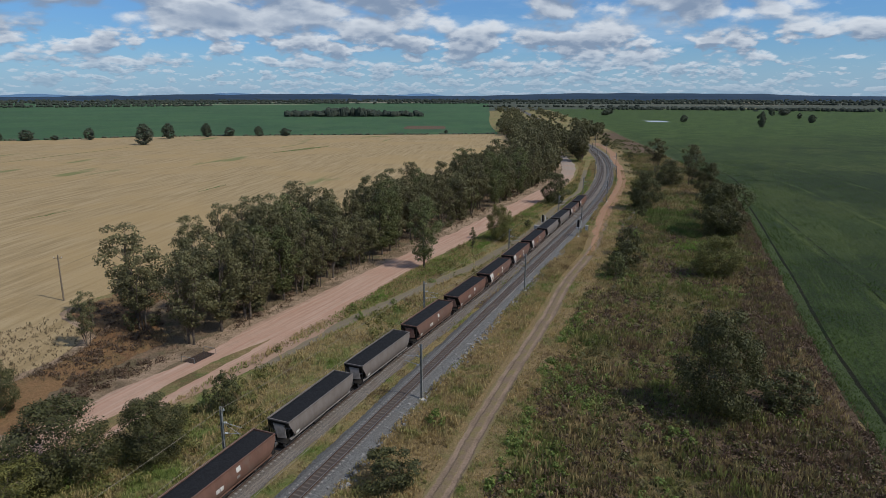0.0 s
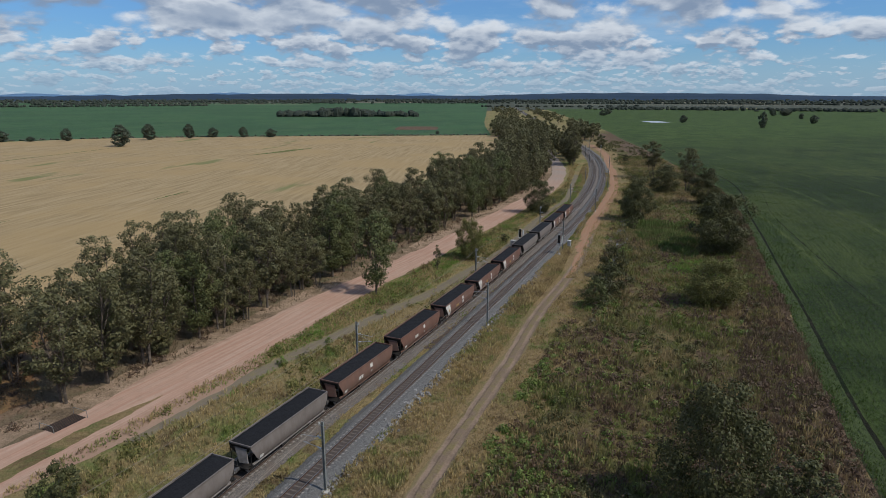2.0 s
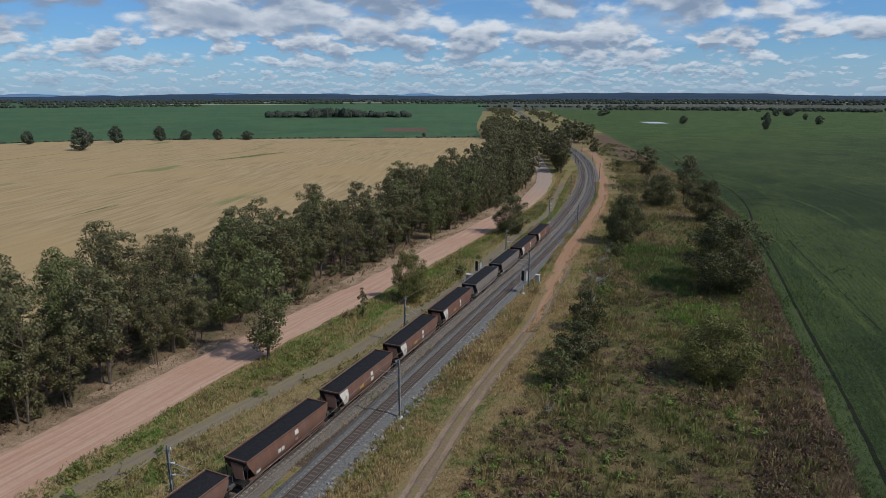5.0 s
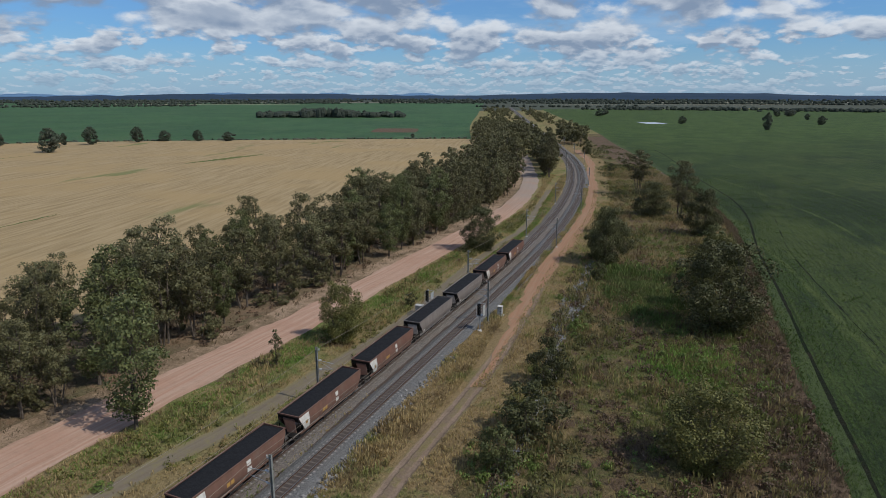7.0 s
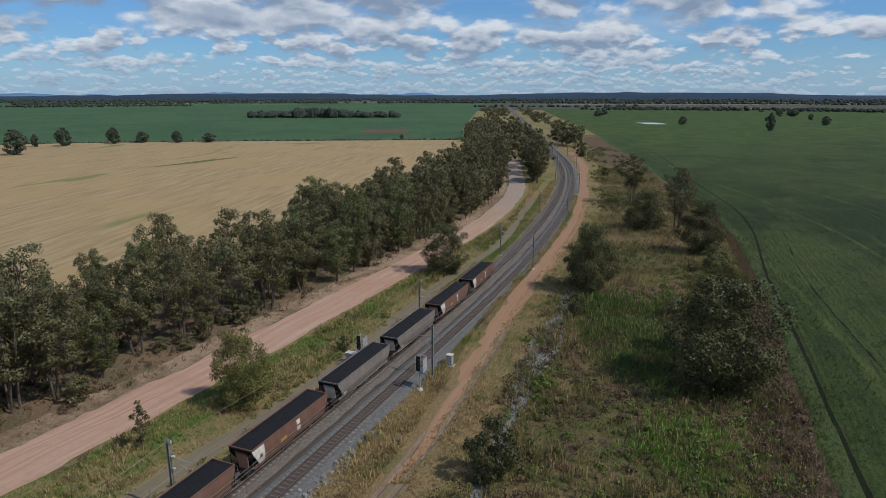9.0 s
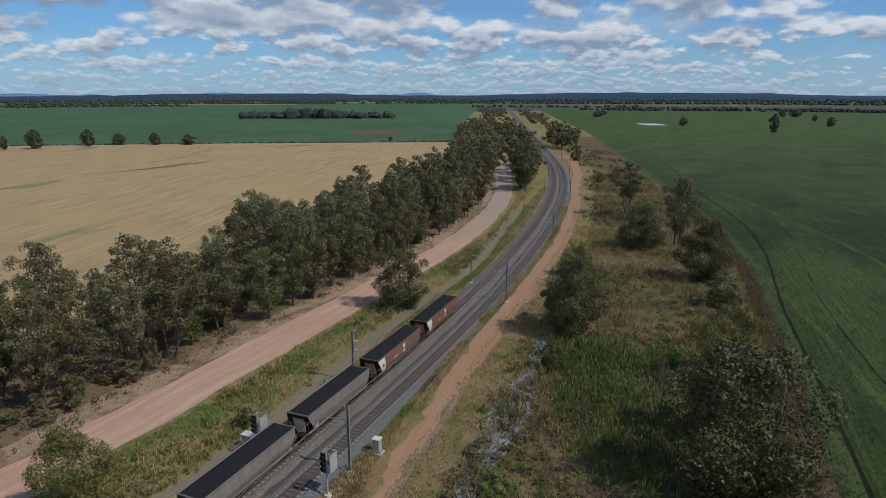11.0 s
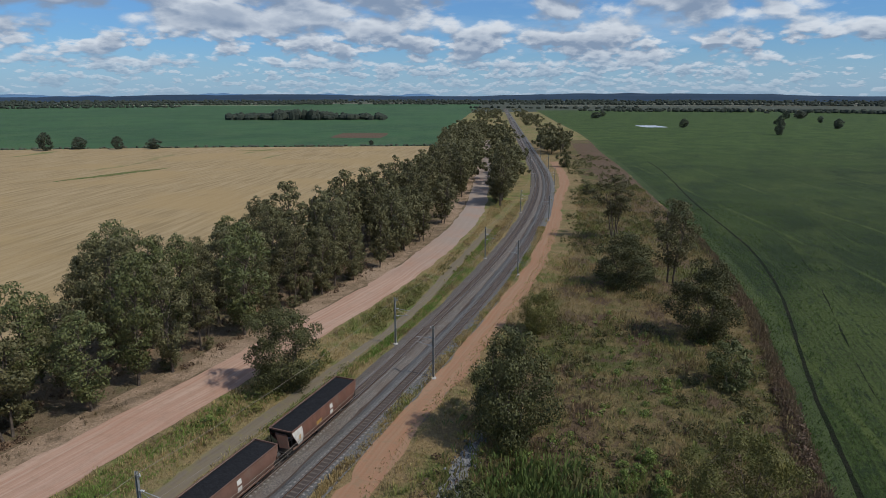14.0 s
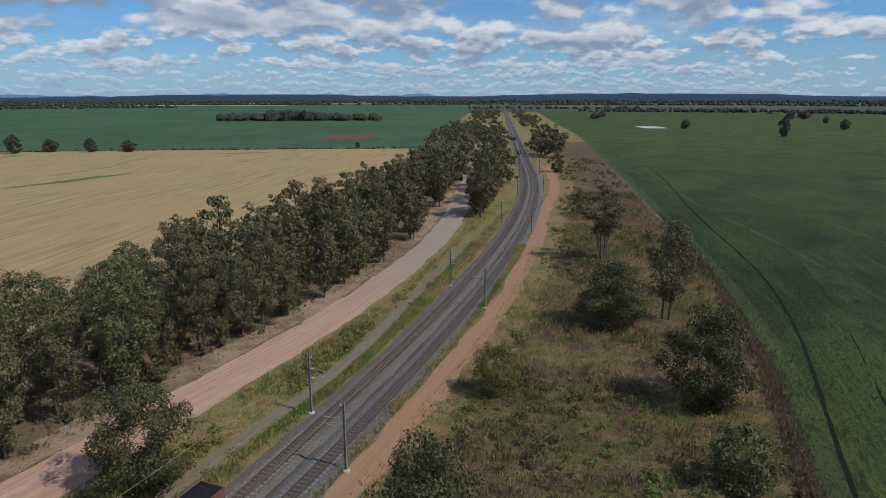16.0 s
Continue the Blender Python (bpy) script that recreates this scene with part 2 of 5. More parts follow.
def crop_material(name, low, high, pale, furrow=True):
    m, n, bsdf = material(name, 0.9, 0, 0.2)
    p, lat = n.place(), n.attribute("lat")
    wander = n.math("MULTIPLY", n.math("SUBTRACT", n.noise(p, 0.02, 2.0), 0.5), 6.0)
    rows = n.noise(n.vec(n.math("MULTIPLY", n.math("ADD", lat, wander), 0.9), n.math("MULTIPLY", n.split(p)[1], 0.018), 0.0), 1.0, 4.0, 0.6)
    big, mid, fine = n.noise(p, 0.006, 5.0, 0.6), n.noise(p, 0.05, 5.0, 0.65), n.noise(p, 1.6, 5.0, 0.75)
    c = n.mix(n.step(n.math("ADD", n.math("MULTIPLY", big, 0.55), n.math("MULTIPLY", mid, 0.45)), 0.43, 0.57), low, high)
    c = n.mix(n.step(n.noise(n.stretch(p, (0.030, 0.012, 1.0), 18.0), 1.0, 5.0, 0.65, 0.5), 0.50, 0.62, 0.0, 0.6), c, pale)
    c = n.mix(n.step(rows, 0.50, 0.74, 0.0, 0.6), c, pale)
    c = n.mix(n.step(fine, 0.42, 0.75, 0.0, 0.6), c, (low[0] * 0.4, low[1] * 0.4, low[2] * 0.4))
    if furrow:
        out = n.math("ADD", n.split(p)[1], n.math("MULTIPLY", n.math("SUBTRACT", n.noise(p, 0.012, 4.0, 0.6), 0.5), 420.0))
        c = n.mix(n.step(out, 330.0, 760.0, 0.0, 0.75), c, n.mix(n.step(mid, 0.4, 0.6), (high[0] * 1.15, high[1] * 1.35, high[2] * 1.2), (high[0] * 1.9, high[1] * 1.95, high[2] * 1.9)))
        drill = n.math("MULTIPLY", n.step(n.math("COSINE", n.math("MULTIPLY", n.math("ADD", lat, n.math("MULTIPLY", n.noise(p, 0.3, 2.0), 0.5)), 6.6)), 0.0, 0.9), n.step(n.noise(p, 0.12, 3.0), 0.35, 0.65, 0.08, 0.42))
        c = n.mix(drill, c, (low[0] * 0.45, low[1] * 0.45, low[2] * 0.45))
        drift = n.math("ADD", lat, n.math("MULTIPLY", n.split(p)[1], 0.09))
        ring = n.math("PINGPONG", n.math("ADD", drift, n.math("MULTIPLY", wander, 0.5)), 13.0)
        tram = n.math("MULTIPLY", n.step(ring, 0.35, 0.7, 1.0, 0.0), n.step(n.noise(p, 0.05, 3.0), 0.42, 0.6, 0.1, 0.8))
        c = n.mix(tram, c, pale)
        tram2 = n.math("MULTIPLY", n.step(n.math("ABSOLUTE", n.math("SUBTRACT", ring, 1.9)), 0.2, 0.45, 1.0, 0.0), n.step(n.noise(p, 0.04, 3.0), 0.45, 0.6, 0.0, 0.7))
        c = n.mix(tram2, c, (0.018, 0.032, 0.014))
        bend = n.math("ADD", lat, n.math("MULTIPLY", n.math("SUBTRACT", n.noise(p, 0.35, 4.0), 0.5), 0.7))
        c = n.mix(n.step(bend, 2.6, 3.2, 0.5, 0.0), c, (0.075, 0.095, 0.036))
        clumps = n.noise(n.stretch(p, (0.9, 0.20, 1.0), 22.0), 1.0, 4.0, 0.75)
        c = n.mix(n.step(clumps, 0.55, 0.61, 0.0, 0.65), c, (0.011, 0.022, 0.007))
        tips = n.noise(n.stretch(p, (3.2, 0.9, 1.0), 18.0), 1.0, 5.0, 0.8)
        c = n.mix(n.step(tips, 0.50, 0.66, 0.0, 0.55), c, (high[0] * 1.7, high[1] * 1.7, high[2] * 1.8))
        c = n.mix(n.step(tips, 0.36, 0.48, 0.6, 0.0), c, (low[0] * 0.35, low[1] * 0.35, low[2] * 0.35))
    n.put(bsdf.inputs["Base Color"], c)
    bump(n, bsdf, n.math("ADD", fine, rows), 0.8, 0.3)
    return m


def stone_bed(name, low, high, stain, rust=None):
    m, n, bsdf = material(name, 0.92, 0, 0.2)
    p = n.place()
    cells = n.voronoi(p, 11.0, out="Color")
    tone = n.split(cells)[0]
    c = n.mix(tone, low, high)
    c = n.mix(n.step(n.noise(p, 0.35, 5.0, 0.65), 0.42, 0.68, 0.0, 0.7), c, stain)
    if rust:
        off = n.math("ADD", n.math("ABSOLUTE", n.attribute("lat")), n.math("MULTIPLY", n.math("SUBTRACT", n.noise(p, 1.2, 4.0), 0.5), 0.5))
        c = n.mix(n.step(off, 0.62, 0.95, 0.8, 0.0), c, rust)
    n.put(bsdf.inputs["Base Color"], c)
    bump(n, bsdf, n.voronoi(p, 11.0), 0.8, 0.05)
    return m


def see_through(n, bsdf, colour, share):
    """Lets some light through thin leaves and blades."""
    glow = n.add("ShaderNodeBsdfTranslucent")
    n.put(glow.inputs[0], colour)
    both = n.add("ShaderNodeMixShader")
    both.inputs[0].default_value = share
    n.put(both.inputs[1], bsdf.outputs[0]), n.put(both.inputs[2], glow.outputs[0])
    out = [o for o in n.tree.nodes if o.bl_idname == "ShaderNodeOutputMaterial"][0]
    n.put(out.inputs[0], both.outputs[0])


def leaf_material(name, low, high, pale, share=0.15):
    m, n, bsdf = material(name, 0.6, 0, 0.3)
    island = n.add("ShaderNodeNewGeometry").outputs["Random Per Island"]
    own = n.add("ShaderNodeObjectInfo").outputs["Random"]
    c = n.mix(island, low, high)
    c = n.mix(n.step(n.noise(n.place(), 0.45, 3.0), 0.5, 0.7, 0.0, 0.5), c, pale)
    c = n.mix(n.math("MULTIPLY", own, 0.9), c, n.mix(1.0, c, (0.74, 0.71, 0.66), "MULTIPLY"))
    n.put(bsdf.inputs["Base Color"], c)
    see_through(n, bsdf, c, share)
    return m


def tuft_material(name, dry, green, brown, bias):
    m, n, bsdf = material(name, 0.85, 0, 0.15)
    island = n.add("ShaderNodeNewGeometry").outputs["Random Per Island"]
    p = n.place()
    big, mid = n.noise(p, 0.045, 4.0), n.noise(p, 0.28, 5.0, 0.65)
    c = n.mix(n.step(n.math("ADD", n.math("MULTIPLY", big, 0.45), n.math("MULTIPLY", mid, 0.55)), bias - 0.08, bias + 0.08), dry, green)
    c = n.mix(n.step(n.math("ADD", n.noise(p, 0.16, 6.0, 0.7, 0.4), n.math("MULTIPLY", island, 0.12)), 0.58, 0.70), c, brown)
    c = n.mix(n.math("MULTIPLY", island, 0.6), c, n.mix(1.0, c, (0.5, 0.52, 0.5), "MULTIPLY"))
    n.put(bsdf.inputs["Base Color"], c)
    see_through(n, bsdf, c, 0.4)
    return m


def wagon_paint(name, low, high, dust):
    m, n, bsdf = material(name, 0.62, 0.0, 0.35)
    p = n.place()
    z = n.split(p)[2]
    drip = n.noise(n.stretch(p, (1.0, 1.3, 0.4)), 1.2, 6.0, 0.65)
    c = n.mix(n.step(drip, 0.3, 0.7), low, high)
    c = n.mix(n.step(n.noise(p, 0.55, 6.0, 0.65), 0.48, 0.72, 0.0, 0.65), c, dust)
    c = n.mix(n.step(n.noise(p, 2.5, 5.0, 0.7), 0.60, 0.75, 0.0, 0.6), c, (low[0] * 0.35, low[1] * 0.35, low[2] * 0.35))
    own = n.add("ShaderNodeObjectInfo").outputs["Random"]
    c = n.mix(n.math("MULTIPLY", own, 0.35), c, dust)
    n.put(bsdf.inputs["Base Color"], c)
    bump(n, bsdf, drip, 0.15, 0.02)
    return m


MAT = {
    "ground": grass_ground("verge_grass", (0.29, 0.215, 0.105), (0.135, 0.175, 0.048), (0.16, 0.115, 0.064), 0.53),
    "weeds": grass_ground("weed_ground", (0.21, 0.152, 0.075), (0.105, 0.108, 0.039), (0.125, 0.084, 0.054), 0.50, 0.52),
    "dry": grass_ground("dry_grass", (0.27, 0.19, 0.095), (0.12, 0.14, 0.045), (0.17, 0.115, 0.06), 0.56, 0.60),
    "litter": grass_ground("leaf_litter", (0.20, 0.145, 0.092), (0.13, 0.115, 0.06), (0.27, 0.17, 0.11), 0.55, 0.57),
    "brown": grass_ground("dead_brown_weeds", (0.145, 0.098, 0.066), (0.105, 0.09, 0.045), (0.165, 0.105, 0.07), 0.58, 0.55),
    "road": dirt_road("pink_earth_road", (0.46, 0.315, 0.235), (0.39, 0.225, 0.155), (0.29, 0.19, 0.13), 5.0, (0.30, 0.25, 0.21)),
    "redtrack": dirt_road("red_earth_track", (0.33, 0.20, 0.125), (0.31, 0.160, 0.092), (0.25, 0.175, 0.105), 2.6, None, 0.7),
    "grey_track": dirt_road("grey_gravel_track", (0.19, 0.155, 0.115), (0.165, 0.13, 0.09), (0.20, 0.165, 0.085), 1.2, None, 0.9),
    "wheat": wheat_material(),
    "sand": grass_ground("sandy_shoulder", (0.40, 0.28, 0.19), (0.20, 0.14, 0.085), (0.16, 0.115, 0.075), 0.52, 0.58),
    "swale": grass_ground("green_swale", (0.20, 0.19, 0.07), (0.10, 0.135, 0.04), (0.18, 0.14, 0.06)),
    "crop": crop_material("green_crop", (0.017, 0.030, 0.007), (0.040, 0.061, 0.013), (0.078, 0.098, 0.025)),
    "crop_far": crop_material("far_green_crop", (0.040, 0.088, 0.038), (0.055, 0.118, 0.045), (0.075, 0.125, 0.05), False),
    "straw": worn("pale_stubble", (0.42, 0.35, 0.24), (0.52, 0.43, 0.30), 0.01, 0.95),
    "forest_floor": worn("far_forest_floor", (0.045, 0.055, 0.035), (0.075, 0.08, 0.05), 0.01, 0.95, dirt=(0.11, 0.10, 0.06)),
    "woods": worn("far_woods", (0.030, 0.040, 0.030), (0.052, 0.060, 0.042), 0.05, 0.95),
    # both hill colours have the blue of distance haze mixed into them
    "hill": worn("hazy_wooded_hill", (0.014, 0.034, 0.062), (0.022, 0.045, 0.078), 0.004, 0.95),
    "far_hill": worn("haze_blue_far_hill", (0.10, 0.20, 0.33), (0.12, 0.22, 0.35), 0.004, 0.95),
    "furrow": grass_ground("bare_furrow", (0.020, 0.020, 0.012), (0.012, 0.020, 0.007), (0.030, 0.024, 0.016)),
    "rusty": grass_ground("rusty_dry_grass", (0.27, 0.155, 0.075), (0.15, 0.115, 0.055), (0.21, 0.115, 0.06), 0.55, 0.52),
    "track": rut_track("rutted_track", (0.19, 0.135, 0.095), (0.27, 0.19, 0.135), (0.19, 0.150, 0.070)),
    "dead": leaf_material("dead_weed_leaves", (0.085, 0.054, 0.036), (0.20, 0.130, 0.084), (0.18, 0.13, 0.08), 0.2),
    "olive": leaf_material("olive_weed_leaves", (0.075, 0.074, 0.028), (0.165, 0.155, 0.062), (0.17, 0.145, 0.06), 0.2),
    "ballast": stone_bed("grey_ballast", (0.070, 0.067, 0.063), (0.185, 0.178, 0.170), (0.13, 0.12, 0.11), (0.060, 0.042, 0.034)),
    "ballast_old": stone_bed("brown_ballast", (0.08, 0.070, 0.062), (0.21, 0.18, 0.155), (0.13, 0.10, 0.08), (0.066, 0.045, 0.036)),
    "gravel": worn("grey_gravel", (0.11, 0.108, 0.105), (0.27, 0.265, 0.26), 2.0, 0.9),
    "rubble": stone_bed("grey_rubble", (0.12, 0.118, 0.115), (0.28, 0.275, 0.27), (0.15, 0.14, 0.11)),
    "rock": worn("pale_rock", (0.15, 0.142, 0.133), (0.36, 0.34, 0.32), 1.2, 0.9),
    "sleeper": worn("weathered_concrete", (0.10, 0.080, 0.066), (0.19, 0.155, 0.13), 5.0, 0.9, dirt=(0.075, 0.052, 0.042)),
    "sleeper_end": worn("pale_sleeper_end", (0.25, 0.22, 0.20), (0.36, 0.33, 0.30), 5.0, 0.9),
    "rail": worn("rusty_rail", (0.075, 0.045, 0.032), (0.12, 0.075, 0.055), 8.0, 0.6, 0.4),
    "railtop": worn("polished_rail", (0.30, 0.27, 0.25), (0.42, 0.38, 0.35), 8.0, 0.35, 0.9),
    "brown_paint": wagon_paint("brown_wagon_paint", (0.125, 0.058, 0.040), (0.17, 0.080, 0.055), (0.15, 0.105, 0.082)),
    "grey_paint": wagon_paint("grey_wagon_steel", (0.155, 0.130, 0.115), (0.21, 0.180, 0.160), (0.12, 0.095, 0.082)),
    "pale_steel": worn("pale_steel", (0.24, 0.21, 0.19), (0.36, 0.32, 0.30), 2.0, 0.5, 0.3),
    "white": worn("dirty_white_paint", (0.50, 0.47, 0.42), (0.68, 0.65, 0.60), 2.0, 0.6),
    "orange": worn("faded_orange_paint", (0.40, 0.22, 0.06), (0.50, 0.29, 0.09), 4.0, 0.6),
    "near_black": worn("black_underframe", (0.014, 0.012, 0.011), (0.038, 0.032, 0.028), 3.0, 0.75),
    "steel": worn("worn_steel", (0.16, 0.15, 0.14), (0.30, 0.28, 0.27), 4.0, 0.45, 0.7),
    "coal": worn("coal", (0.006, 0.006, 0.007), (0.017, 0.017, 0.019), 6.0, 0.95, relief=0.08),
    "mast": worn("galvanised_mast", (0.20, 0.21, 0.195), (0.32, 0.325, 0.31), 3.0, 0.6, 0.3, dirt=(0.11, 0.10, 0.085)),
    "galv": worn("bright_galvanised_steel", (0.34, 0.35, 0.35), (0.50, 0.51, 0.51), 3.0, 0.5, 0.3),
    "insulator": worn("white_insulator", (0.55, 0.55, 0.54), (0.70, 0.70, 0.68), 3.0, 0.35),
    "concrete": worn("pale_concrete", (0.40, 0.37, 0.34), (0.55, 0.52, 0.48), 3.0, 0.9),
    "wire": worn("copper_wire", (0.20, 0.16, 0.12), (0.32, 0.27, 0.22), 5.0, 0.5, 0.5),
    "black": worn("signal_black", (0.012, 0.012, 0.013), (0.03, 0.03, 0.03), 5.0, 0.5),
    "wood": worn("grey_pole_timber", (0.16, 0.12, 0.085), (0.26, 0.21, 0.16), 3.0, 0.85),
    "water": worn("pale_shallow_water", (0.45, 0.47, 0.48), (0.55, 0.57, 0.58), 0.1, 0.25),
    "bark": worn("gum_bark", (0.065, 0.05, 0.038), (0.17, 0.135, 0.105), 1.5, 0.9, dirt=(0.07, 0.05, 0.04)),
    "gum": leaf_material("gum_leaves", (0.082, 0.080, 0.034), (0.180, 0.168, 0.076), (0.185, 0.155, 0.080)),
    "gum_green": leaf_material("fresh_gum_leaves", (0.074, 0.090, 0.032), (0.170, 0.185, 0.068), (0.180, 0.170, 0.066)),
    "bush": leaf_material("dark_bush_leaves", (0.046, 0.050, 0.018), (0.112, 0.112, 0.040), (0.135, 0.120, 0.045), 0.12),
    "wattle": leaf_material("yellow_green_leaves", (0.085, 0.088, 0.025), (0.20, 0.19, 0.055), (0.23, 0.195, 0.055)),
    "bright": leaf_material("bright_weed_leaves", (0.11, 0.16, 0.035), (0.21, 0.27, 0.065), (0.22, 0.23, 0.07)),
    "far_leaf": leaf_material("far_tree_leaves", (0.055, 0.070, 0.045), (0.10, 0.115, 0.075), (0.12, 0.115, 0.08)),
    "tuft": tuft_material("grass_tufts", (0.52, 0.39, 0.19), (0.22, 0.28, 0.075), (0.30, 0.21, 0.11), 0.54),
    "tuft_green": tuft_material("green_grass_tufts", (0.34, 0.35, 0.12), (0.23, 0.35, 0.08), (0.30, 0.29, 0.10), 0.46),
    "tuft_crop": tuft_material("crop_blades", (0.105, 0.150, 0.042), (0.075, 0.118, 0.030), (0.125, 0.150, 0.050), 0.50),
    "tuft_reed": tuft_material("green_reeds", (0.22, 0.24, 0.09), (0.15, 0.20, 0.06), (0.20, 0.18, 0.08), 0.45),
    "tuft_weed": tuft_material("weed_tufts", (0.39, 0.285, 0.14), (0.185, 0.20, 0.06), (0.22, 0.15, 0.09), 0.50),
    "tuft_brown": tuft_material("dead_weed_tufts", (0.21, 0.155, 0.095), (0.15, 0.13, 0.065), (0.21, 0.14, 0.09), 0.58),
}


# ---- building helpers ----
class Shape:
    """Collects vertices and faces for one mesh."""

    def __init__(self):
        self.v, self.f = [], []

    def add(self, verts, faces):
        k = len(self.v)
        self.v.extend(verts)
        self.f.extend(tuple(k + i for i in q) for q in faces)
        return self

    def box(self, x0, x1, y0, y1, z0, z1, cut=0.0):
        """A box whose upright edges are cut by a small chamfer."""
        c = min(cut, (x1 - x0) / 3, (y1 - y0) / 3)
        if c <= 0:
            ring = [(x0, y0), (x1, y0), (x1, y1), (x0, y1)]
        else:
            ring = [(x0 + c, y0), (x1 - c, y0), (x1, y0 + c), (x1, y1 - c), (x1 - c, y1), (x0 + c, y1), (x0, y1 - c), (x0, y0 + c)]
        m = len(ring)
        verts = [(x, y, z0) for x, y in ring] + [(x, y, z1) for x, y in ring]
        faces = [tuple(range(m))[::-1], tuple(range(m, 2 * m))] + [(i, (i + 1) % m, m + (i + 1) % m, m + i) for i in range(m)]
        return self.add(verts, faces)

    def tube(self, points, radii, sides=6, closed=True):
        """A tapered tube along points."""
        rings = []
        for i, p in enumerate(points):
            a, b = Vector(points[max(i - 1, 0)]), Vector(points[min(i + 1, len(points) - 1)])
            d = (b - a).normalized()
            e = d.cross(Vector((0, 0, 1)) if abs(d.z) < 0.9 else Vector((1, 0, 0))).normalized()
            g = d.cross(e)
            rings += [tuple(Vector(p) + radii[i] * (math.cos(6.2832 * k / sides) * e + math.sin(6.2832 * k / sides) * g)) for k in range(sides)]
        faces = [(i * sides + k, i * sides + (k + 1) % sides, (i + 1) * sides + (k + 1) % sides, (i + 1) * sides + k)
                 for i in range(len(points) - 1) for k in range(sides)]
        if closed:
            faces += [tuple(range(sides))[::-1], tuple(range(len(rings) - sides, len(rings)))]
        return self.add(rings, faces)

    def mesh(self, name, mat, smooth=False):
        me = bpy.data.meshes.new(name)
        me.from_pydata(self.v, [], self.f)
        me.materials.append(MAT[mat])
        if smooth:
            me.shade_smooth()
        me.update()
        return me


def part(name, shape, mat, parent, label="", smooth=False):
    ob = new(name, shape if isinstance(shape, bpy.types.Mesh) else shape.mesh(name, mat, smooth))
    ob.parent = parent
    return tagged(ob, label)


def structure(name, shape, mat, label, category, kind="structure", smooth=False):
    return tagged(new(name, shape.mesh(name, mat, smooth)), label, category, "", kind)


def line(points):
    """x as a smooth function of y through a few points."""
    ys, xs = np.array([p[1] for p in points], float), np.array([p[0] for p in points], float)
    slopes = np.gradient(xs, ys)

    def at(y):
        y = np.asarray(y, float)
        i = np.clip(np.searchsorted(ys, y) - 1, 0, len(ys) - 2)
        h = ys[i + 1] - ys[i]
        t = (y - ys[i]) / h
        inside = (2 * t**3 - 3 * t**2 + 1) * xs[i] + (t**3 - 2 * t**2 + t) * h * slopes[i] + (3 * t**2 - 2 * t**3) * xs[i + 1] + (t**3 - t**2) * h * slopes[i + 1]
        return np.where(y < ys[0], xs[0] + (y - ys[0]) * slopes[0], np.where(y > ys[-1], xs[-1] + (y - ys[-1]) * slopes[-1], inside))
    return at


def ragged(y, seed, size):
    return size * (noise.noise((y * 0.16, seed, 0.3)) + 0.6 * noise.noise((y * 0.6, seed, 4.1)) + 0.35 * noise.noise((y * 1.7, seed, 9.2)))


def steps(y0, y1, first, grow=1.0, most=40.0):
    out, d = [y0], first
    while out[-1] < y1:
        out.append(min(y1, out[-1] + d))
        d = min(d * grow, most)
    return out


def sheet(name, rows, offsets, z, mat, label, category, left=None, right=None, centre=None, rag=0.0, seed=1.0):
    """A flat strip. rows: the y of each row; left and right: x of its edges by y; offsets: shares across, or metres from one edge."""
    v, lat = [], []
    for y in rows:
        a = float(left(y)) if left else None
        b = float(right(y)) if right else None
        ja, jb = ragged(y, seed, rag), ragged(y, seed + 7.7, rag)
        if a is not None and b is not None:
            a, b = a + ja, b + jb
            xs = [a + (b - a) * o for o in offsets]
            mid = float(centre(y)) if centre else (a + b) / 2
            lat += [(x - mid) * 0.93 for x in xs]
        elif a is not None:
            xs = [a + ja * (1 if o < 1 else 0) + o for o in offsets]
            lat += [o * 0.93 for o in offsets]
        else:
            xs = [b + jb * (1 if o < 1 else 0) - o for o in offsets]
            lat += [o * 0.93 for o in offsets]
        v += [(x, y, z) for x in xs]
    k = len(offsets)
    f = [(r * k + i, r * k + i + 1, (r + 1) * k + i + 1, (r + 1) * k + i) for r in range(len(rows) - 1) for i in range(k - 1)]
    s = Shape()
    s.v, s.f = v, f
    if not left and right:
        s.f = [q[::-1] for q in f]
    ob = structure(name, s, mat, label, category)
    ob.data.attributes.new("lat", "FLOAT", "POINT").data.foreach_set("value", np.array(lat, dtype=np.float32))
    return ob


# ---- the plan: the railway's middle line, then road, tracks and field edges ----
X0, Y0, H0, S1, RADIUS, H1 = -14.3, 60.0, radians(22.09), 144.6, 954.7, radians(4.21)
S2 = S1 + RADIUS * (H0 - H1)


def rail_mid(s):
    a = min(s, S1)
    x, y, h = X0 + a * math.sin(H0), Y0 + a * math.cos(H0), H0
    if s > S1:
        th = min(s - S1, S2 - S1) / RADIUS
        x, y, h = x + RADIUS * (math.cos(H0 - th) - math.cos(H0)), y + RADIUS * (math.sin(H0) - math.sin(H0 - th)), H0 - th
    if s > S2:
        x, y = x + (s - S2) * math.sin(H1), y + (s - S2) * math.cos(H1)
    return x, y, h


def ease(a, b, x):
    t = min(1.0, max(0.0, (x - a) / (b - a)))
    return t * t * (3 - 2 * t)


def near_line(s):
    """How far the loaded line lies beside the middle: the two lines draw together."""
    return -2.3 - 2.1 * (1 - ease(5, 80, s))


def beside(s, off):
    x, y, h = rail_mid(s)
    return x + off * math.cos(h), y - off * math.sin(h), h


_s = np.arange(-90, 2300, 4.0)
_mid = np.array([rail_mid(float(q))[:2] for q in _s])
rail_x = line([tuple(p) for p in _mid[::4]])

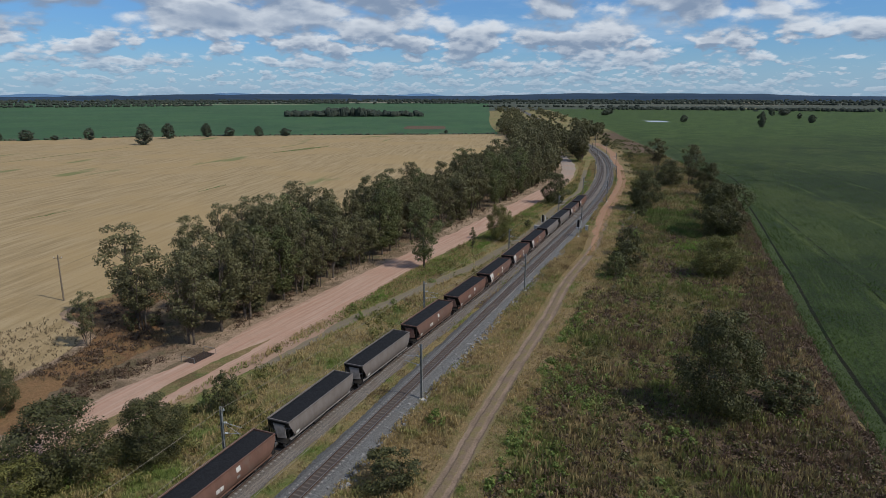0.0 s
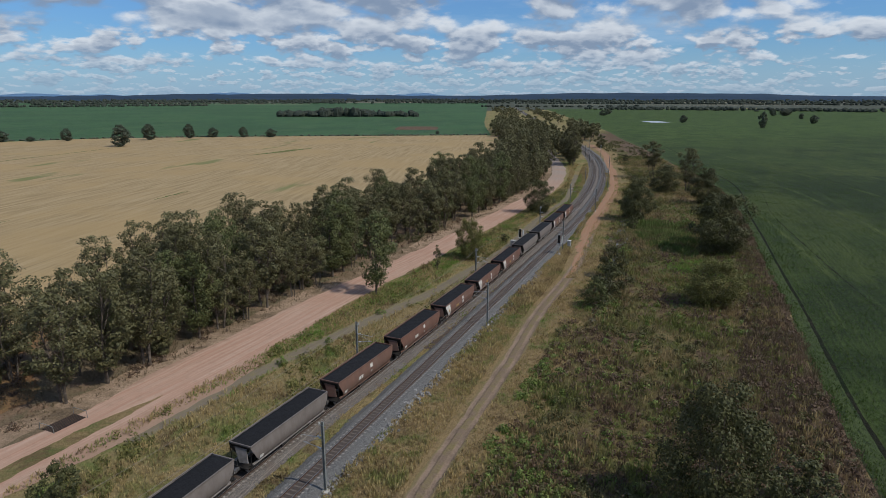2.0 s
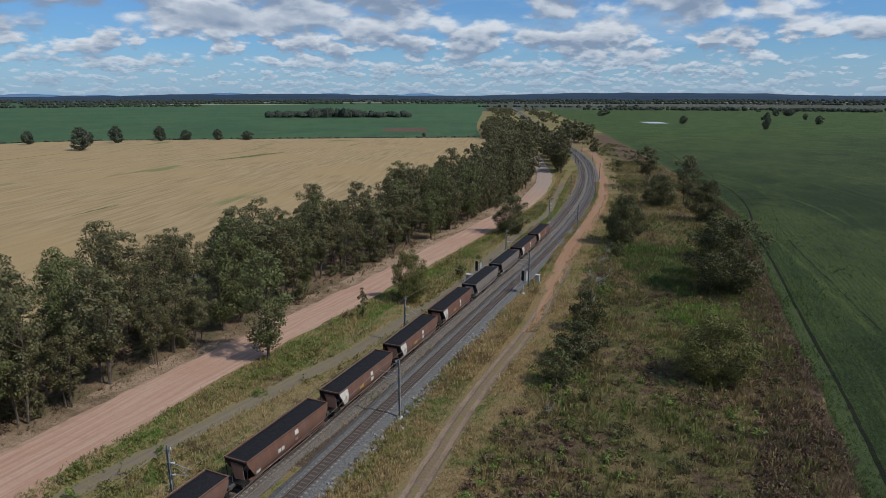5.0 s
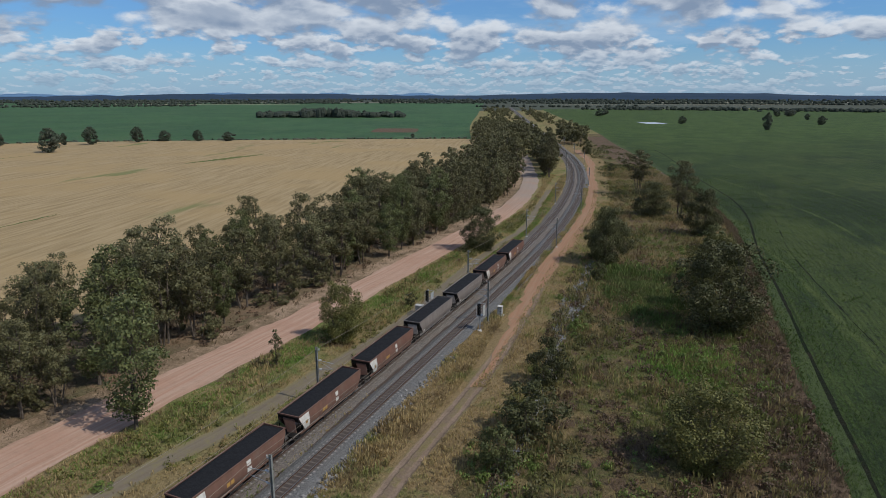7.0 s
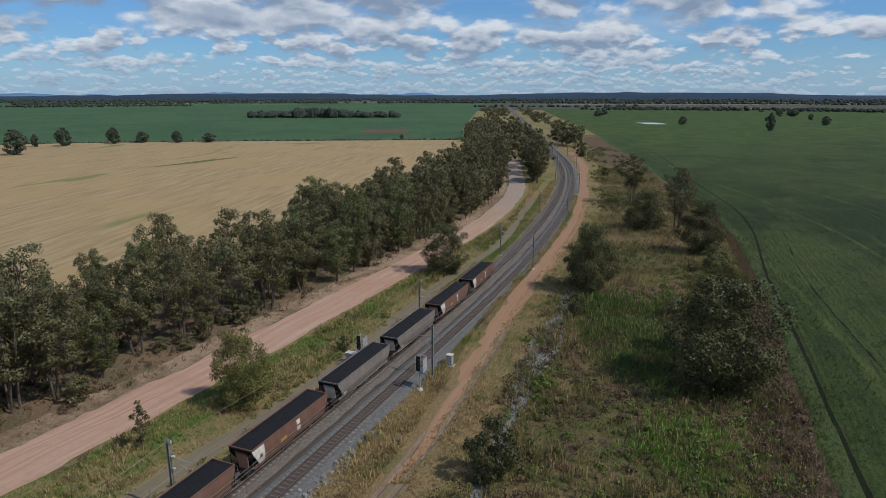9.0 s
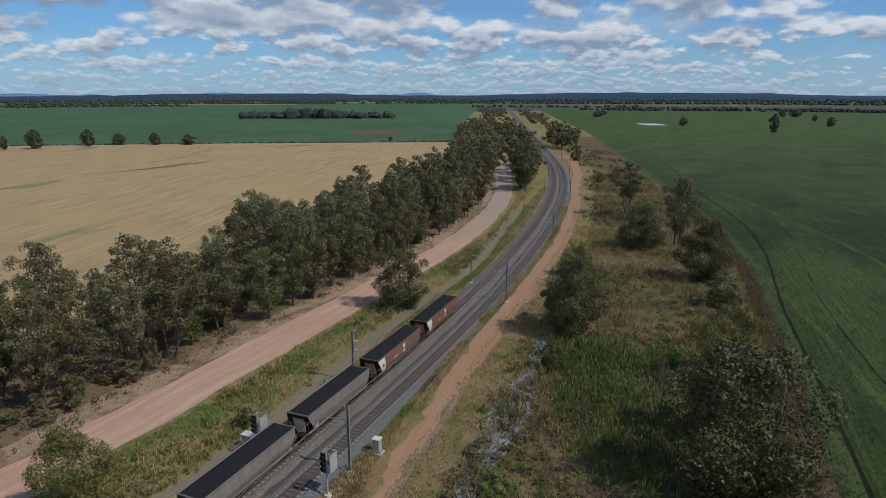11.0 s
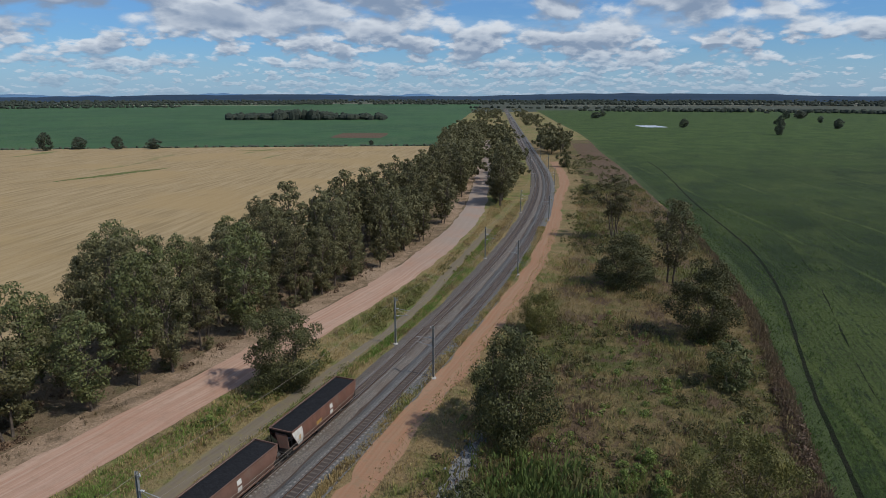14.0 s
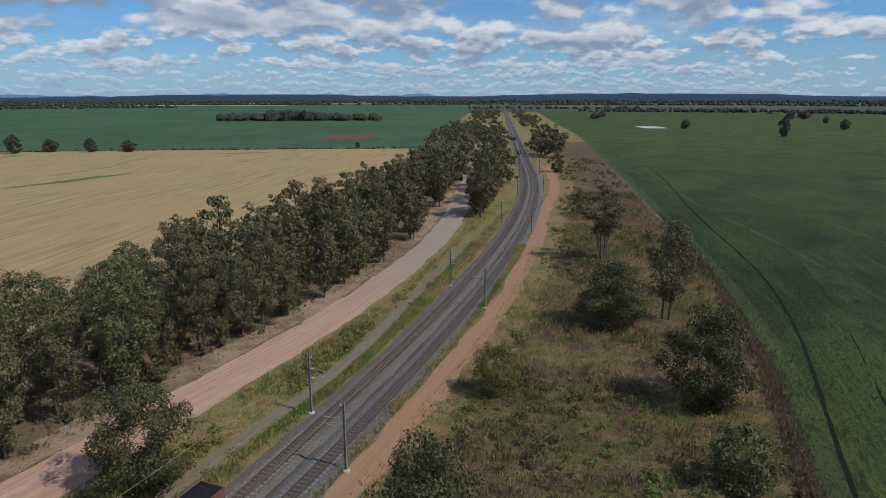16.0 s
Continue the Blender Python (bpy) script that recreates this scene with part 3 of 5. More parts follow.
road_x = line([(-60, 20), (-46, 57), (-37, 80), (-26, 104), (-10, 141), (5.5, 173), (19, 204), (33, 236), (52, 284), (66, 338), (74.5, 415), (81, 510), (90, 650), (130, 1200)])
track_x = line([(-16, 15), (0.3, 57), (6.9, 76), (18.3, 106.6), (26.5, 130), (35.3, 151), (42, 170), (55.3, 212), (62, 231), (78, 278), (93, 338), (104, 392), (111.5, 424), (122, 520)])
gravel_x = line([(-27, 84), (-17, 103), (-9, 116), (0, 130), (7, 141), (14.5, 156), (21.5, 170), (28, 186), (33.5, 203), (45, 232), (52.3, 250), (63, 290), (78, 350)])
green_x = line([(34, 15), (47.5, 62), (58, 95), (70, 127), (81, 158), (92, 188), (103.5, 221), (116, 260), (126.5, 308), (137.5, 385), (151, 479), (164, 590), (177, 680), (215, 1100)])
belt_x = line([(-92, 60), (-76, 92), (-66, 112), (-48, 140), (-30, 180), (-9, 222), (8, 270), (27, 320), (41, 380), (50, 470), (55, 560), (57, 633), (62, 800), (95, 1300)])
wheat_right = line([(-55, 62), (-60, 78), (-57, 88), (-58, 97), (-68, 108), (-66, 118), (-49, 142), (-31, 182), (-10, 224), (6, 270), (25, 320), (40, 380), (49, 470), (54, 560), (57, 640)])
wheat_left = line([(-1500, 60), (-1500, 300), (-1200, 440), (-640, 500), (-370, 540), (-281, 586), (-161, 612), (20, 632)])


def dead_width(y):
    """Width of the strip of dead weeds along the crop."""
    return 1.9 + 19 * math.exp(-((y - 66) / 38.0) ** 2) + 6.0 * math.exp(-((y - 145) / 40.0) ** 2)


def wheel_off(y):
    """How far the wheel line runs inside the crop's edge."""
    return 3.0 + 7.5 * ease(215, 315, y) + 9 * ease(315, 520, y)


# one ground sheet out to the horizon
g = Shape()
gx = sorted(set([-5200, -3000, -1500, -700, -400, -250] + list(range(-160, 261, 10)) + [400, 700, 1500, 3000, 5200]))
gy = sorted(set([-1500, -600, -200, -80] + list(range(-40, 701, 10)) + [800, 1000, 1300, 1700, 2500, 3500, 5000]))
g.v = [(x, y, 0.0) for y in gy for x in gx]
g.f = [(r * len(gx) + i, r * len(gx) + i + 1, (r + 1) * len(gx) + i + 1, (r + 1) * len(gx) + i) for r in range(len(gy) - 1) for i in range(len(gx) - 1)]
structure("ground", g, "ground", "verge of dry and green grass on flat farmland", "ground")

near_rows = steps(10, 700, 0.8, 1.004, 3.0)
far_rows = steps(10, 1750, 0.9, 1.006, 12.0)
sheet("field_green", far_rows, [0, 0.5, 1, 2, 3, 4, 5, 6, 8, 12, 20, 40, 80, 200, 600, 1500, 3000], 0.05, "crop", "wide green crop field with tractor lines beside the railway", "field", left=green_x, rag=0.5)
sheet("field_wheel_line", steps(40, 520, 0.6, 1.003, 2.5), [0, 0.5, 1], 0.062, "furrow", "dark bare wheel line through the green crop", "field",
      left=lambda y: green_x(y) + wheel_off(y) - 0.30, right=lambda y: green_x(y) + wheel_off(y) + 0.30, rag=0.16, seed=43)
sheet("field_wheel_line_inner", steps(95, 330, 0.6, 1.003, 2.5), [0, 0.5, 1], 0.062, "furrow", "thin dark wheel line through the green crop", "field",
      left=lambda y: green_x(y) + 11.5 + wheel_off(y) + 4 * math.sin(y * 0.02) - 0.10, right=lambda y: green_x(y) + 11.5 + wheel_off(y) + 4 * math.sin(y * 0.02) + 0.10, rag=0.3, seed=47)
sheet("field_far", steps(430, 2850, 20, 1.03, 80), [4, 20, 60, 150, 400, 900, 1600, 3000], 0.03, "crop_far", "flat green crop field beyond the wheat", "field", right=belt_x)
sheet("field_wheat", steps(62, 632, 0.9, 1.01, 4.0), [0, 0.1, 0.3, 0.5, 0.7, 0.85, 0.95, 0.99, 1], 0.06, "wheat", "ripe golden wheat field with faint drill rows", "field", left=wheat_left, right=wheat_right, rag=0.8, seed=3)
sheet("ground_litter", near_rows, [0, 0.2, 0.4, 0.6, 0.8, 1], 0.015, "litter", "bare brown earth and leaf litter under the trees", "ground", left=belt_x, right=lambda y: road_x(y) - 2, rag=1.2, seed=5)
sheet("ground_weeds", near_rows, [0, 0.2, 0.4, 0.6, 0.8, 1], 0.015, "weeds", "rough weedy ground between railway and crop", "ground", left=lambda y: track_x(y) + 6, right=green_x, rag=1.5, seed=8)
sheet("ground_dead_weeds", near_rows, [0, 0.33, 0.66, 1], 0.03, "brown", "strip of dead brown weeds along the crop's edge", "ground",
      left=lambda y: green_x(y) - dead_width(y), right=lambda y: green_x(y) + 0.2, rag=1.6, seed=11)
sheet("ground_brown_strip", steps(318, 660, 1.2, 1.004, 4.0), [0, 0.33, 0.66, 1], 0.033, "brown", "bare brown strip between the verge and the crop", "ground",
      left=lambda y: green_x(y) - 3 - 13 * ease(318, 380, y), right=lambda y: green_x(y) - 0.3, rag=1.5, seed=67)
sheet("ground_dry_grass", near_rows, [0, 0.5, 1], 0.02, "dry", "dry golden grass beside the ballast", "ground", left=lambda y: rail_x(y) + 3, right=lambda y: track_x(y) + 7.5, rag=2.0, seed=13)
sheet("road_shoulder", near_rows, [0, 0.3, 0.6, 1], 0.03, "sand", "sandy shoulder of graded earth beside the road", "road", left=lambda y: road_x(y) - 9.0, right=lambda y: road_x(y) - 4.0, rag=1.0, seed=37)
gully_x = line([(33, 121), (36, 128), (41, 141), (46.5, 160), (52.5, 179), (56.7, 190), (60, 200), (65, 216), (70, 228)])
sheet("drain_rubble", steps(123, 216, 0.7), [0, 0.5, 1], 0.04, "rubble", "shallow drain lined with grey rubble", "drain", left=lambda y: gully_x(y) - 0.9 - 1.4 * math.exp(-((y - 188) / 11.0) ** 2), right=lambda y: gully_x(y) + 0.9 + 1.4 * math.exp(-((y - 184) / 11.0) ** 2), rag=0.8, seed=41)
sheet("road_earth", near_rows, [0, 0.1, 0.25, 0.4, 0.5, 0.6, 0.75, 0.9, 1], 0.05, "road", "wide pinkish earth road beside the trees", "road", left=lambda y: road_x(y) - 5.2 + 1.6 * ease(76, 88, y) * (1 - ease(92, 104, y)) + 0.9 * ease(110, 160, y) + 0.7 * ease(230, 320, y), right=lambda y: road_x(y) + 5.0 + 3.4 * ease(70, 86, y) * (1 - ease(98, 128, y)) - 0.8 * ease(110, 160, y) - 0.7 * ease(230, 320, y), centre=road_x, rag=0.7, seed=17)
sheet("road_island", steps(40, 95.5, 0.6), [0, 0.25, 0.5, 0.75, 1], 0.066, "dry", "weedy strip between the side lane and the earth road", "ground",
      left=lambda y: road_x(y) + 0.5 + 1.8 * ease(88, 96, y), right=lambda y: road_x(y) + 2.9 - 0.5 * ease(88, 96, y), rag=0.5, seed=53)
sheet("field_headland", steps(66, 111, 0.5), [0, 0.5, 1], 0.07, "sand", "pale bare strip round the wheat's rounded corner", "field", left=lambda y: wheat_right(y) - 0.3, right=lambda y: wheat_right(y) + 1.5, rag=0.4, seed=59)
sheet("ground_rusty_grass", steps(66, 120, 0.6), [0, 0.33, 0.66, 1], 0.035, "rusty", "rusty brown dry grass beside the wheat", "ground", left=lambda y: wheat_right(y) + 1.2, right=lambda y: wheat_right(y) + 9 + 5 * ease(80, 100, y), rag=1.4, seed=61)
sheet("road_rail_track", [y for y in near_rows if y < 360], [0, 0.25, 0.5, 0.75, 1], 0.045, "track", "narrow rutted earth track through dry grass", "road", left=lambda y: track_x(y) - 1.35 + 0.8 * ease(165, 215, y), right=lambda y: track_x(y) + 1.35 - 0.5 * ease(165, 215, y), centre=track_x, rag=0.4, seed=19)
sheet("road_red_track", [y for y in near_rows if 150 < y < 520], [0, 0.25, 0.5, 0.75, 1], 0.055, "redtrack", "strip of red earth beside the ballast", "road",
      left=lambda y: track_x(y) - 0.6 - 2.1 * ease(150, 200, y), right=lambda y: track_x(y) + 0.2 + 1.3 * ease(185, 215, y), centre=lambda y: track_x(y) - 0.8, rag=1.1, seed=23)
sheet("road_gravel_track", [y for y in near_rows if 84 < y < 330], [0, 0.25, 0.5, 0.75, 1], 0.04, "grey_track", "grey gravel track along the railway", "road",
      left=lambda y: gravel_x(y) - 1.6 + 0.6 * ease(190, 240, y), right=lambda y: gravel_x(y) + 1.6 - 0.6 * ease(190, 240, y), centre=gravel_x, rag=0.5, seed=29)


# ---- railway ----
def bed(name, s0, s1, profile, mat, label, line_at):
    s = Shape()
    ss = steps(s0, s1, 1.5, 1.003, 8.0)
    for q in ss:
        for off, z in profile:
            j = 0.0 if z > 0.2 else 0.35 * ragged(q, off, 1.0)
            s.v.append((*beside(q, line_at(q) + off + j)[:2], z))
    k = len(profile)
    s.f = [(r * k + i, r * k + i + 1, (r + 1) * k + i + 1, (r + 1) * k + i) for r in range(len(ss) - 1) for i in range(k - 1)]
    ob = structure(name, s, mat, label, "ballast")
    ob.data.attributes.new("lat", "FLOAT", "POINT").data.foreach_set("value", np.array([off for q in ss for off, z in profile], dtype=np.float32))
    return ob


FAR_LINE, LOADED_LINE = (lambda s: 2.3), near_line
bed("ballast_far_line", -60, 1900, [(-2.3, 0.0), (-1.5, 0.30), (0, 0.31), (1.5, 0.30), (2.7, 0.02)], "ballast", "grey crushed stone ballast under the empty line", FAR_LINE)
bed("ballast_loaded_line", -60, 1900, [(-2.5, 0.02), (-1.4, 0.29), (0, 0.30), (1.4, 0.29), (2.35, 0.01)], "ballast_old", "brown-grey stone ballast under the loaded line", LOADED_LINE)
cess = Shape()
cs = steps(55, 900, 1.5, 1.004, 6.0)
for q in cs:
    cess.v += [(*beside(q, -2.0)[:2], 0.06), (*beside(q, 2.0)[:2], 0.06)]
cess.f = [(2 * r, 2 * r + 1, 2 * r + 3, 2 * r + 2) for r in range(len(cs) - 1)]
structure("ballast_between", cess, "ballast_old", "stained stones between the two lines", "ballast")


def rail_track(name, line_at, label):
    thing = tagged(new(name), label, "railway track", "railway tracks")
    for side in (-0.57, 0.57):
        web, top = Shape(), Shape()
        ss = steps(-60, 1700, 2.0, 1.004, 10.0)
        for q in ss:
            o = line_at(q) + side
            web.v += [(*beside(q, o + d)[:2], z) for d, z in ((-0.07, 0.34), (-0.02, 0.37), (-0.035, 0.485), (0.035, 0.485), (0.02, 0.37), (0.07, 0.34))]
            top.v += [(*beside(q, o + d)[:2], z) for d, z in ((-0.035, 0.486), (-0.025, 0.502), (0.025, 0.502), (0.035, 0.486))]
        for sh, k in ((web, 6), (top, 4)):
            sh.f = [(r * k + i, r * k + i + 1, (r + 1) * k + i + 1, (r + 1) * k + i) for r in range(len(ss) - 1) for i in range(k - 1)]
        rail = part("rail", web, "rail", thing)
        part("running_surface", top, "railtop", rail, "polished steel rail head")
    one = Shape()
    prof = [(-1.07, 0.29), (-1.05, 0.328), (-0.86, 0.335), (-0.3, 0.318), (0.3, 0.318), (0.86, 0.335), (1.05, 0.328), (1.07, 0.29)]
    one.v = [(x, -0.115, z - 0.01) for x, z in prof] + [(x, -0.09, z + 0.015) for x, z in prof] + [(x, 0.09, z + 0.015) for x, z in prof] + [(x, 0.115, z - 0.01) for x, z in prof]
    one.f = [(r * 8 + i, r * 8 + i + 1, (r + 1) * 8 + i + 1, (r + 1) * 8 + i) for r in range(3) for i in range(7)]
    me = one.mesh("sleeper", "sleeper")
    me.materials.append(MAT["sleeper_end"])
    for p in me.polygons:
        p.material_index = 1 if abs(p.center.x) > 0.8 else 0
    rest = Shape()
    s = -12.0
    rnd = random.Random(5)
    while s < 520:
        x, y, h = beside(s, line_at(s))
        m = pose(x, y, rnd.uniform(-0.012, 0.012), 0, 0, -math.degrees(h) + rnd.uniform(-0.8, 0.8))
        if s < 190:
            ob = part("sleeper", me, "sleeper", thing)
            ob.matrix_basis = m
        else:
            rest.add([tuple(m @ Vector(p)) for p in one.v], one.f)
        s += 0.685
    tagged(part("sleepers_beyond", rest, "sleeper", thing, "concrete sleepers further along the line"), kind="stuff")
    return thing


# ---- coal train ----
def coal_wagon(paint, label, panel):
    """A bogie hopper wagon; its rails' top is z = 0, it runs along y."""
    w = tagged(new("coal_wagon"), label, "coal wagon", "wagons of the coal train")
    L, E = 6.75, 5.75
    prof = [(0.98, 0.98), (1.24, 1.08), (1.42, 1.38), (1.51, 1.85), (1.51, 2.3), (1.45, 2.75), (1.36, 3.12)]
    for sx in (-1, 1):
        side = Shape()
        n = 14
        for i in range(n + 1):
            for x, z in prof:
                # the shell's ends curve in towards the bottom
                reach = L - 1.25 * (1 - min(1.0, (z - 0.95) / 2.1)) ** 1.3
                side.v.append((sx * x, -reach + 2 * reach * i / n, z))
        k = len(prof)
        side.f = [(i * k + j, i * k + j + 1, (i + 1) * k + j + 1, (i + 1) * k + j)[::sx] for i in range(n) for j in range(k - 1)]
        part("side_wall", side, paint, w, smooth=True)
        rim = Shape()
        rim.box(*sorted((sx * 1.33, sx * 1.45)), -L, L, 3.10, 3.26, 0.03)
        part("top_rim", rim, paint, w)
        sill = Shape()
        sill.box(*sorted((sx * 1.00, sx * 1.22)), -6.3, 6.3, 0.86, 1.02, 0.03)
        part("side_sill", sill, "pale_steel" if paint == "grey_paint" else paint, w)
    for sy in (-1, 1):
        end = Shape()
        end.add([(-1.40, sy * L, 3.12), (1.40, sy * L, 3.12), (1.36, sy * (L - 0.35), 2.5), (-1.36, sy * (L - 0.35), 2.5), (1.1, sy * (E - 1.5), 0.9), (-1.1, sy * (E - 1.5), 0.9)],
                [(0, 1, 2, 3)[::sy], (3, 2, 4, 5)[::sy]])
        part("end_slope", end, "near_black", w, "dark sloping end wall")
        rim = Shape()
        rim.box(-1.37, 1.37, *sorted((sy * (L - 0.10), sy * (L + 0.02))), 3.10, 3.25, 0.02)
        part("end_rim", rim, paint, w)
        brace = Shape()
        brace.add([(-0.75, sy * (L - 0.05), 2.75), (0.75, sy * (L - 0.05), 2.75), (1.15, sy * (L + 0.25), 1.45), (0.0, sy * (L + 0.25), 1.30),
                   (-0.75, sy * (L - 0.13), 2.75), (0.75, sy * (L - 0.13), 2.75), (1.15, sy * (L + 0.17), 1.45), (0.0, sy * (L + 0.17), 1.30)],
                  [(0, 1, 2, 3), (7, 6, 5, 4), (0, 4, 5, 1), (1, 5, 6, 2), (2, 6, 7, 3), (3, 7, 4, 0)])
        part("end_plate", brace, "pale_steel" if paint == "grey_paint" else paint, w, "slanting steel end plate")
        for sx in (-1, 1):
            post = Shape().tube([(sx * 1.25, sy * (L - 0.12), 0.85), (sx * 1.34, sy * (L - 0.05), 3.1)], [0.05, 0.05], 4)
            part("corner_post", post, "near_black", w)
        deck = Shape()
        deck.box(-1.15, 1.15, *sorted((sy * 5.6, sy * 7.15)), 0.80, 0.90, 0.05)
        part("end_platform", deck, "near_black", w)
        rail = Shape()
        rail.tube([(-1.1, sy * 7.1, 0.9), (-1.1, sy * 7.1, 1.5), (-0.2, sy * 7.1, 1.5), (-0.2, sy * 7.1, 0.9)], [0.03] * 4, 4)
        part("handrail", rail, "steel", w)
        coupler = Shape()
        coupler.box(-0.13, 0.13, *sorted((sy * 7.0, sy * 7.93)), 0.62, 0.86, 0.04)
        coupler.box(-0.21, 0.21, *sorted((sy * 7.55, sy * 7.85)), 0.58, 0.90, 0.06)
        part("coupler", coupler, "steel", w, "worn steel coupler")
        bogie = Shape()
        for sx in (-0.82, 0.82):
            bogie.add([(sx - 0.08, sy * 5.4 + a, z) for a, z in ((-1.15, 0.50), (-0.5, 0.66), (0.5, 0.66), (1.15, 0.50), (1.15, 0.36), (0.45, 0.28), (-0.45, 0.28), (-1.15, 0.36))]
                      + [(sx + 0.08, sy * 5.4 + a, z) for a, z in ((-1.15, 0.50), (-0.5, 0.66), (0.5, 0.66), (1.15, 0.50), (1.15, 0.36), (0.45, 0.28), (-0.45, 0.28), (-1.15, 0.36))],
                      [tuple(range(8)), tuple(range(8, 16))[::-1]] + [(i, (i + 1) % 8, 8 + (i + 1) % 8, 8 + i) for i in range(8)])
        bogie.box(-0.85, 0.85, sy * 5.4 - 0.2, sy * 5.4 + 0.2, 0.42, 0.62, 0.04)
        b = part("bogie", bogie, "near_black", w)
        for wy in (-0.9, 0.9):
            for sx in (-1, 1):
                wheel = Shape().tube([(sx * 0.50, sy * 5.4 + wy, 0.43), (sx * 0.53, sy * 5.4 + wy, 0.43), (sx * 0.64, sy * 5.4 + wy, 0.43)], [0.45, 0.43, 0.43], 16)
                part("wheel", wheel, "steel", b, "worn steel wheel")
            axle = Shape().tube([(-0.8, sy * 5.4 + wy, 0.43), (0.8, sy * 5.4 + wy, 0.43)], [0.09, 0.09], 8)
            part("axle", axle, "near_black", b)
    for y0 in (-3.1, 0.15):
        hopper = Shape()
        hopper.add([(-1.1, y0, 0.9), (1.1, y0, 0.9), (1.1, y0 + 2.95, 0.9), (-1.1, y0 + 2.95, 0.9), (-0.5, y0 + 0.7, 0.22), (0.5, y0 + 0.7, 0.22), (0.5, y0 + 2.25, 0.22), (-0.5, y0 + 2.25, 0.22)],
                   [(0, 1, 5, 4), (1, 2, 6, 5), (2, 3, 7, 6), (3, 0, 4, 7), (4, 5, 6, 7)])
        part("discharge_hopper", hopper, "near_black", w)
    spine = Shape()
    spine.box(-0.25, 0.25, -7.0, 7.0, 0.60, 0.85, 0.03)
    part("centre_sill", spine, "near_black", w)
    tank = Shape().tube([(0.95, -1.6, 0.55), (0.95, 0.2, 0.55)], [0.19, 0.19], 10)
    part("air_reservoir", tank, "near_black", w)
    load = Shape()
    nx, ny = 8, 40
    for i in range(ny + 1):
        for j in range(nx + 1):
            x, y = -1.34 + 2.68 * j / nx, -6.66 + 13.32 * i / ny
            rise = (1 - (x / 1.34) ** 2) ** 0.5 if abs(x) < 1.34 else 0.0
            rise *= min(1.0, (6.66 - abs(y)) / 1.1)
            load.v.append((x, y, 3.10 + 0.16 * rise + 0.05 * noise.noise((x * 1.6, y * 1.1, 2.0))))
    load.f = [(i * (nx + 1) + j, i * (nx + 1) + j + 1, (i + 1) * (nx + 1) + j + 1, (i + 1) * (nx + 1) + j) for i in range(ny) for j in range(nx)]
    part("coal_load", load, "coal", w, "black coal heaped level with the rim", smooth=True)

    def patch(name, mat, y0, y1, z0, z1, note=""):
        """A thin painted plate that follows the bulging side."""
        s = Shape()
        levels = sorted([z0, z1] + [p[1] for p in prof if z0 < p[1] < z1])
        for z in levels:
            x = float(np.interp(z, [p[1] for p in prof], [p[0] for p in prof])) + 0.02
            reach = -(L - 1.25 * (1 - min(1.0, (z - 0.95) / 2.1)) ** 1.3) + 0.04
            s.v += [(x, max(y0, reach), z), (x, y1, z)]
        s.f = [(2 * k, 2 * k + 1, 2 * k + 3, 2 * k + 2) for k in range(len(levels) - 1)]
        part(name, s, mat, w, note)
    if panel == "white":
        patch("white_panel", "white", -6.75, -4.9, 1.2, 3.05, "dirty white end panel")
        patch("panel_mark", "orange", -5.7, -5.3, 1.9, 2.35)
    else:
        patch("data_plate", "white", -5.6, -5.0, 1.25, 1.7)
    if paint == "brown_paint":
        patch("white_mark", "white", 0.55, 1.15, 2.35, 2.85)
        patch("white_mark", "white", 0.55, 1.15, 1.65, 2.15) if panel == "white" else patch("white_mark", "pale_steel", 0.55, 1.0, 1.7, 2.0)
        for k in range(2):
            patch("lettering_bar", "orange" if panel == "white" else "white", -2.3 + 0.55 * k, -1.85 + 0.55 * k, 1.75, 2.2)
    return w


PITCH, TAIL = 15.9, 166.9
loaded = rail_track("railway_track", LOADED_LINE, "loaded railway line of steel rails on concrete sleepers")
empty = rail_track("railway_track", FAR_LINE, "empty railway line of steel rails on concrete sleepers")
makes = {
    "w": ("brown_paint", "brown hopper wagon with white end panel, loaded with coal", "white"),
    "b": ("brown_paint", "rust-brown hopper wagon loaded with black coal", "plate"),
    "g": ("grey_paint", "dusty bare-steel grey hopper wagon loaded with black coal", "plate"),
}
built = {}
for i, kind in enumerate("wwggwwwbbggbbbb"):
    s = TAIL - i * PITCH
    x, y, h = beside(s, near_line(s))
    xa, ya, _ = beside(s - 5.4, near_line(s - 5.4))
    xb, yb, _ = beside(s + 5.4, near_line(s + 5.4))
    m = pose((xa + xb) / 2, (ya + yb) / 2, 0.502, 0, 0, -math.degrees(math.atan2(xb - xa, yb - ya)))
    if kind in built:
        copy_thing(built[kind], m)
    else:
        built[kind] = coal_wagon(*makes[kind])
        built[kind].matrix_basis = m


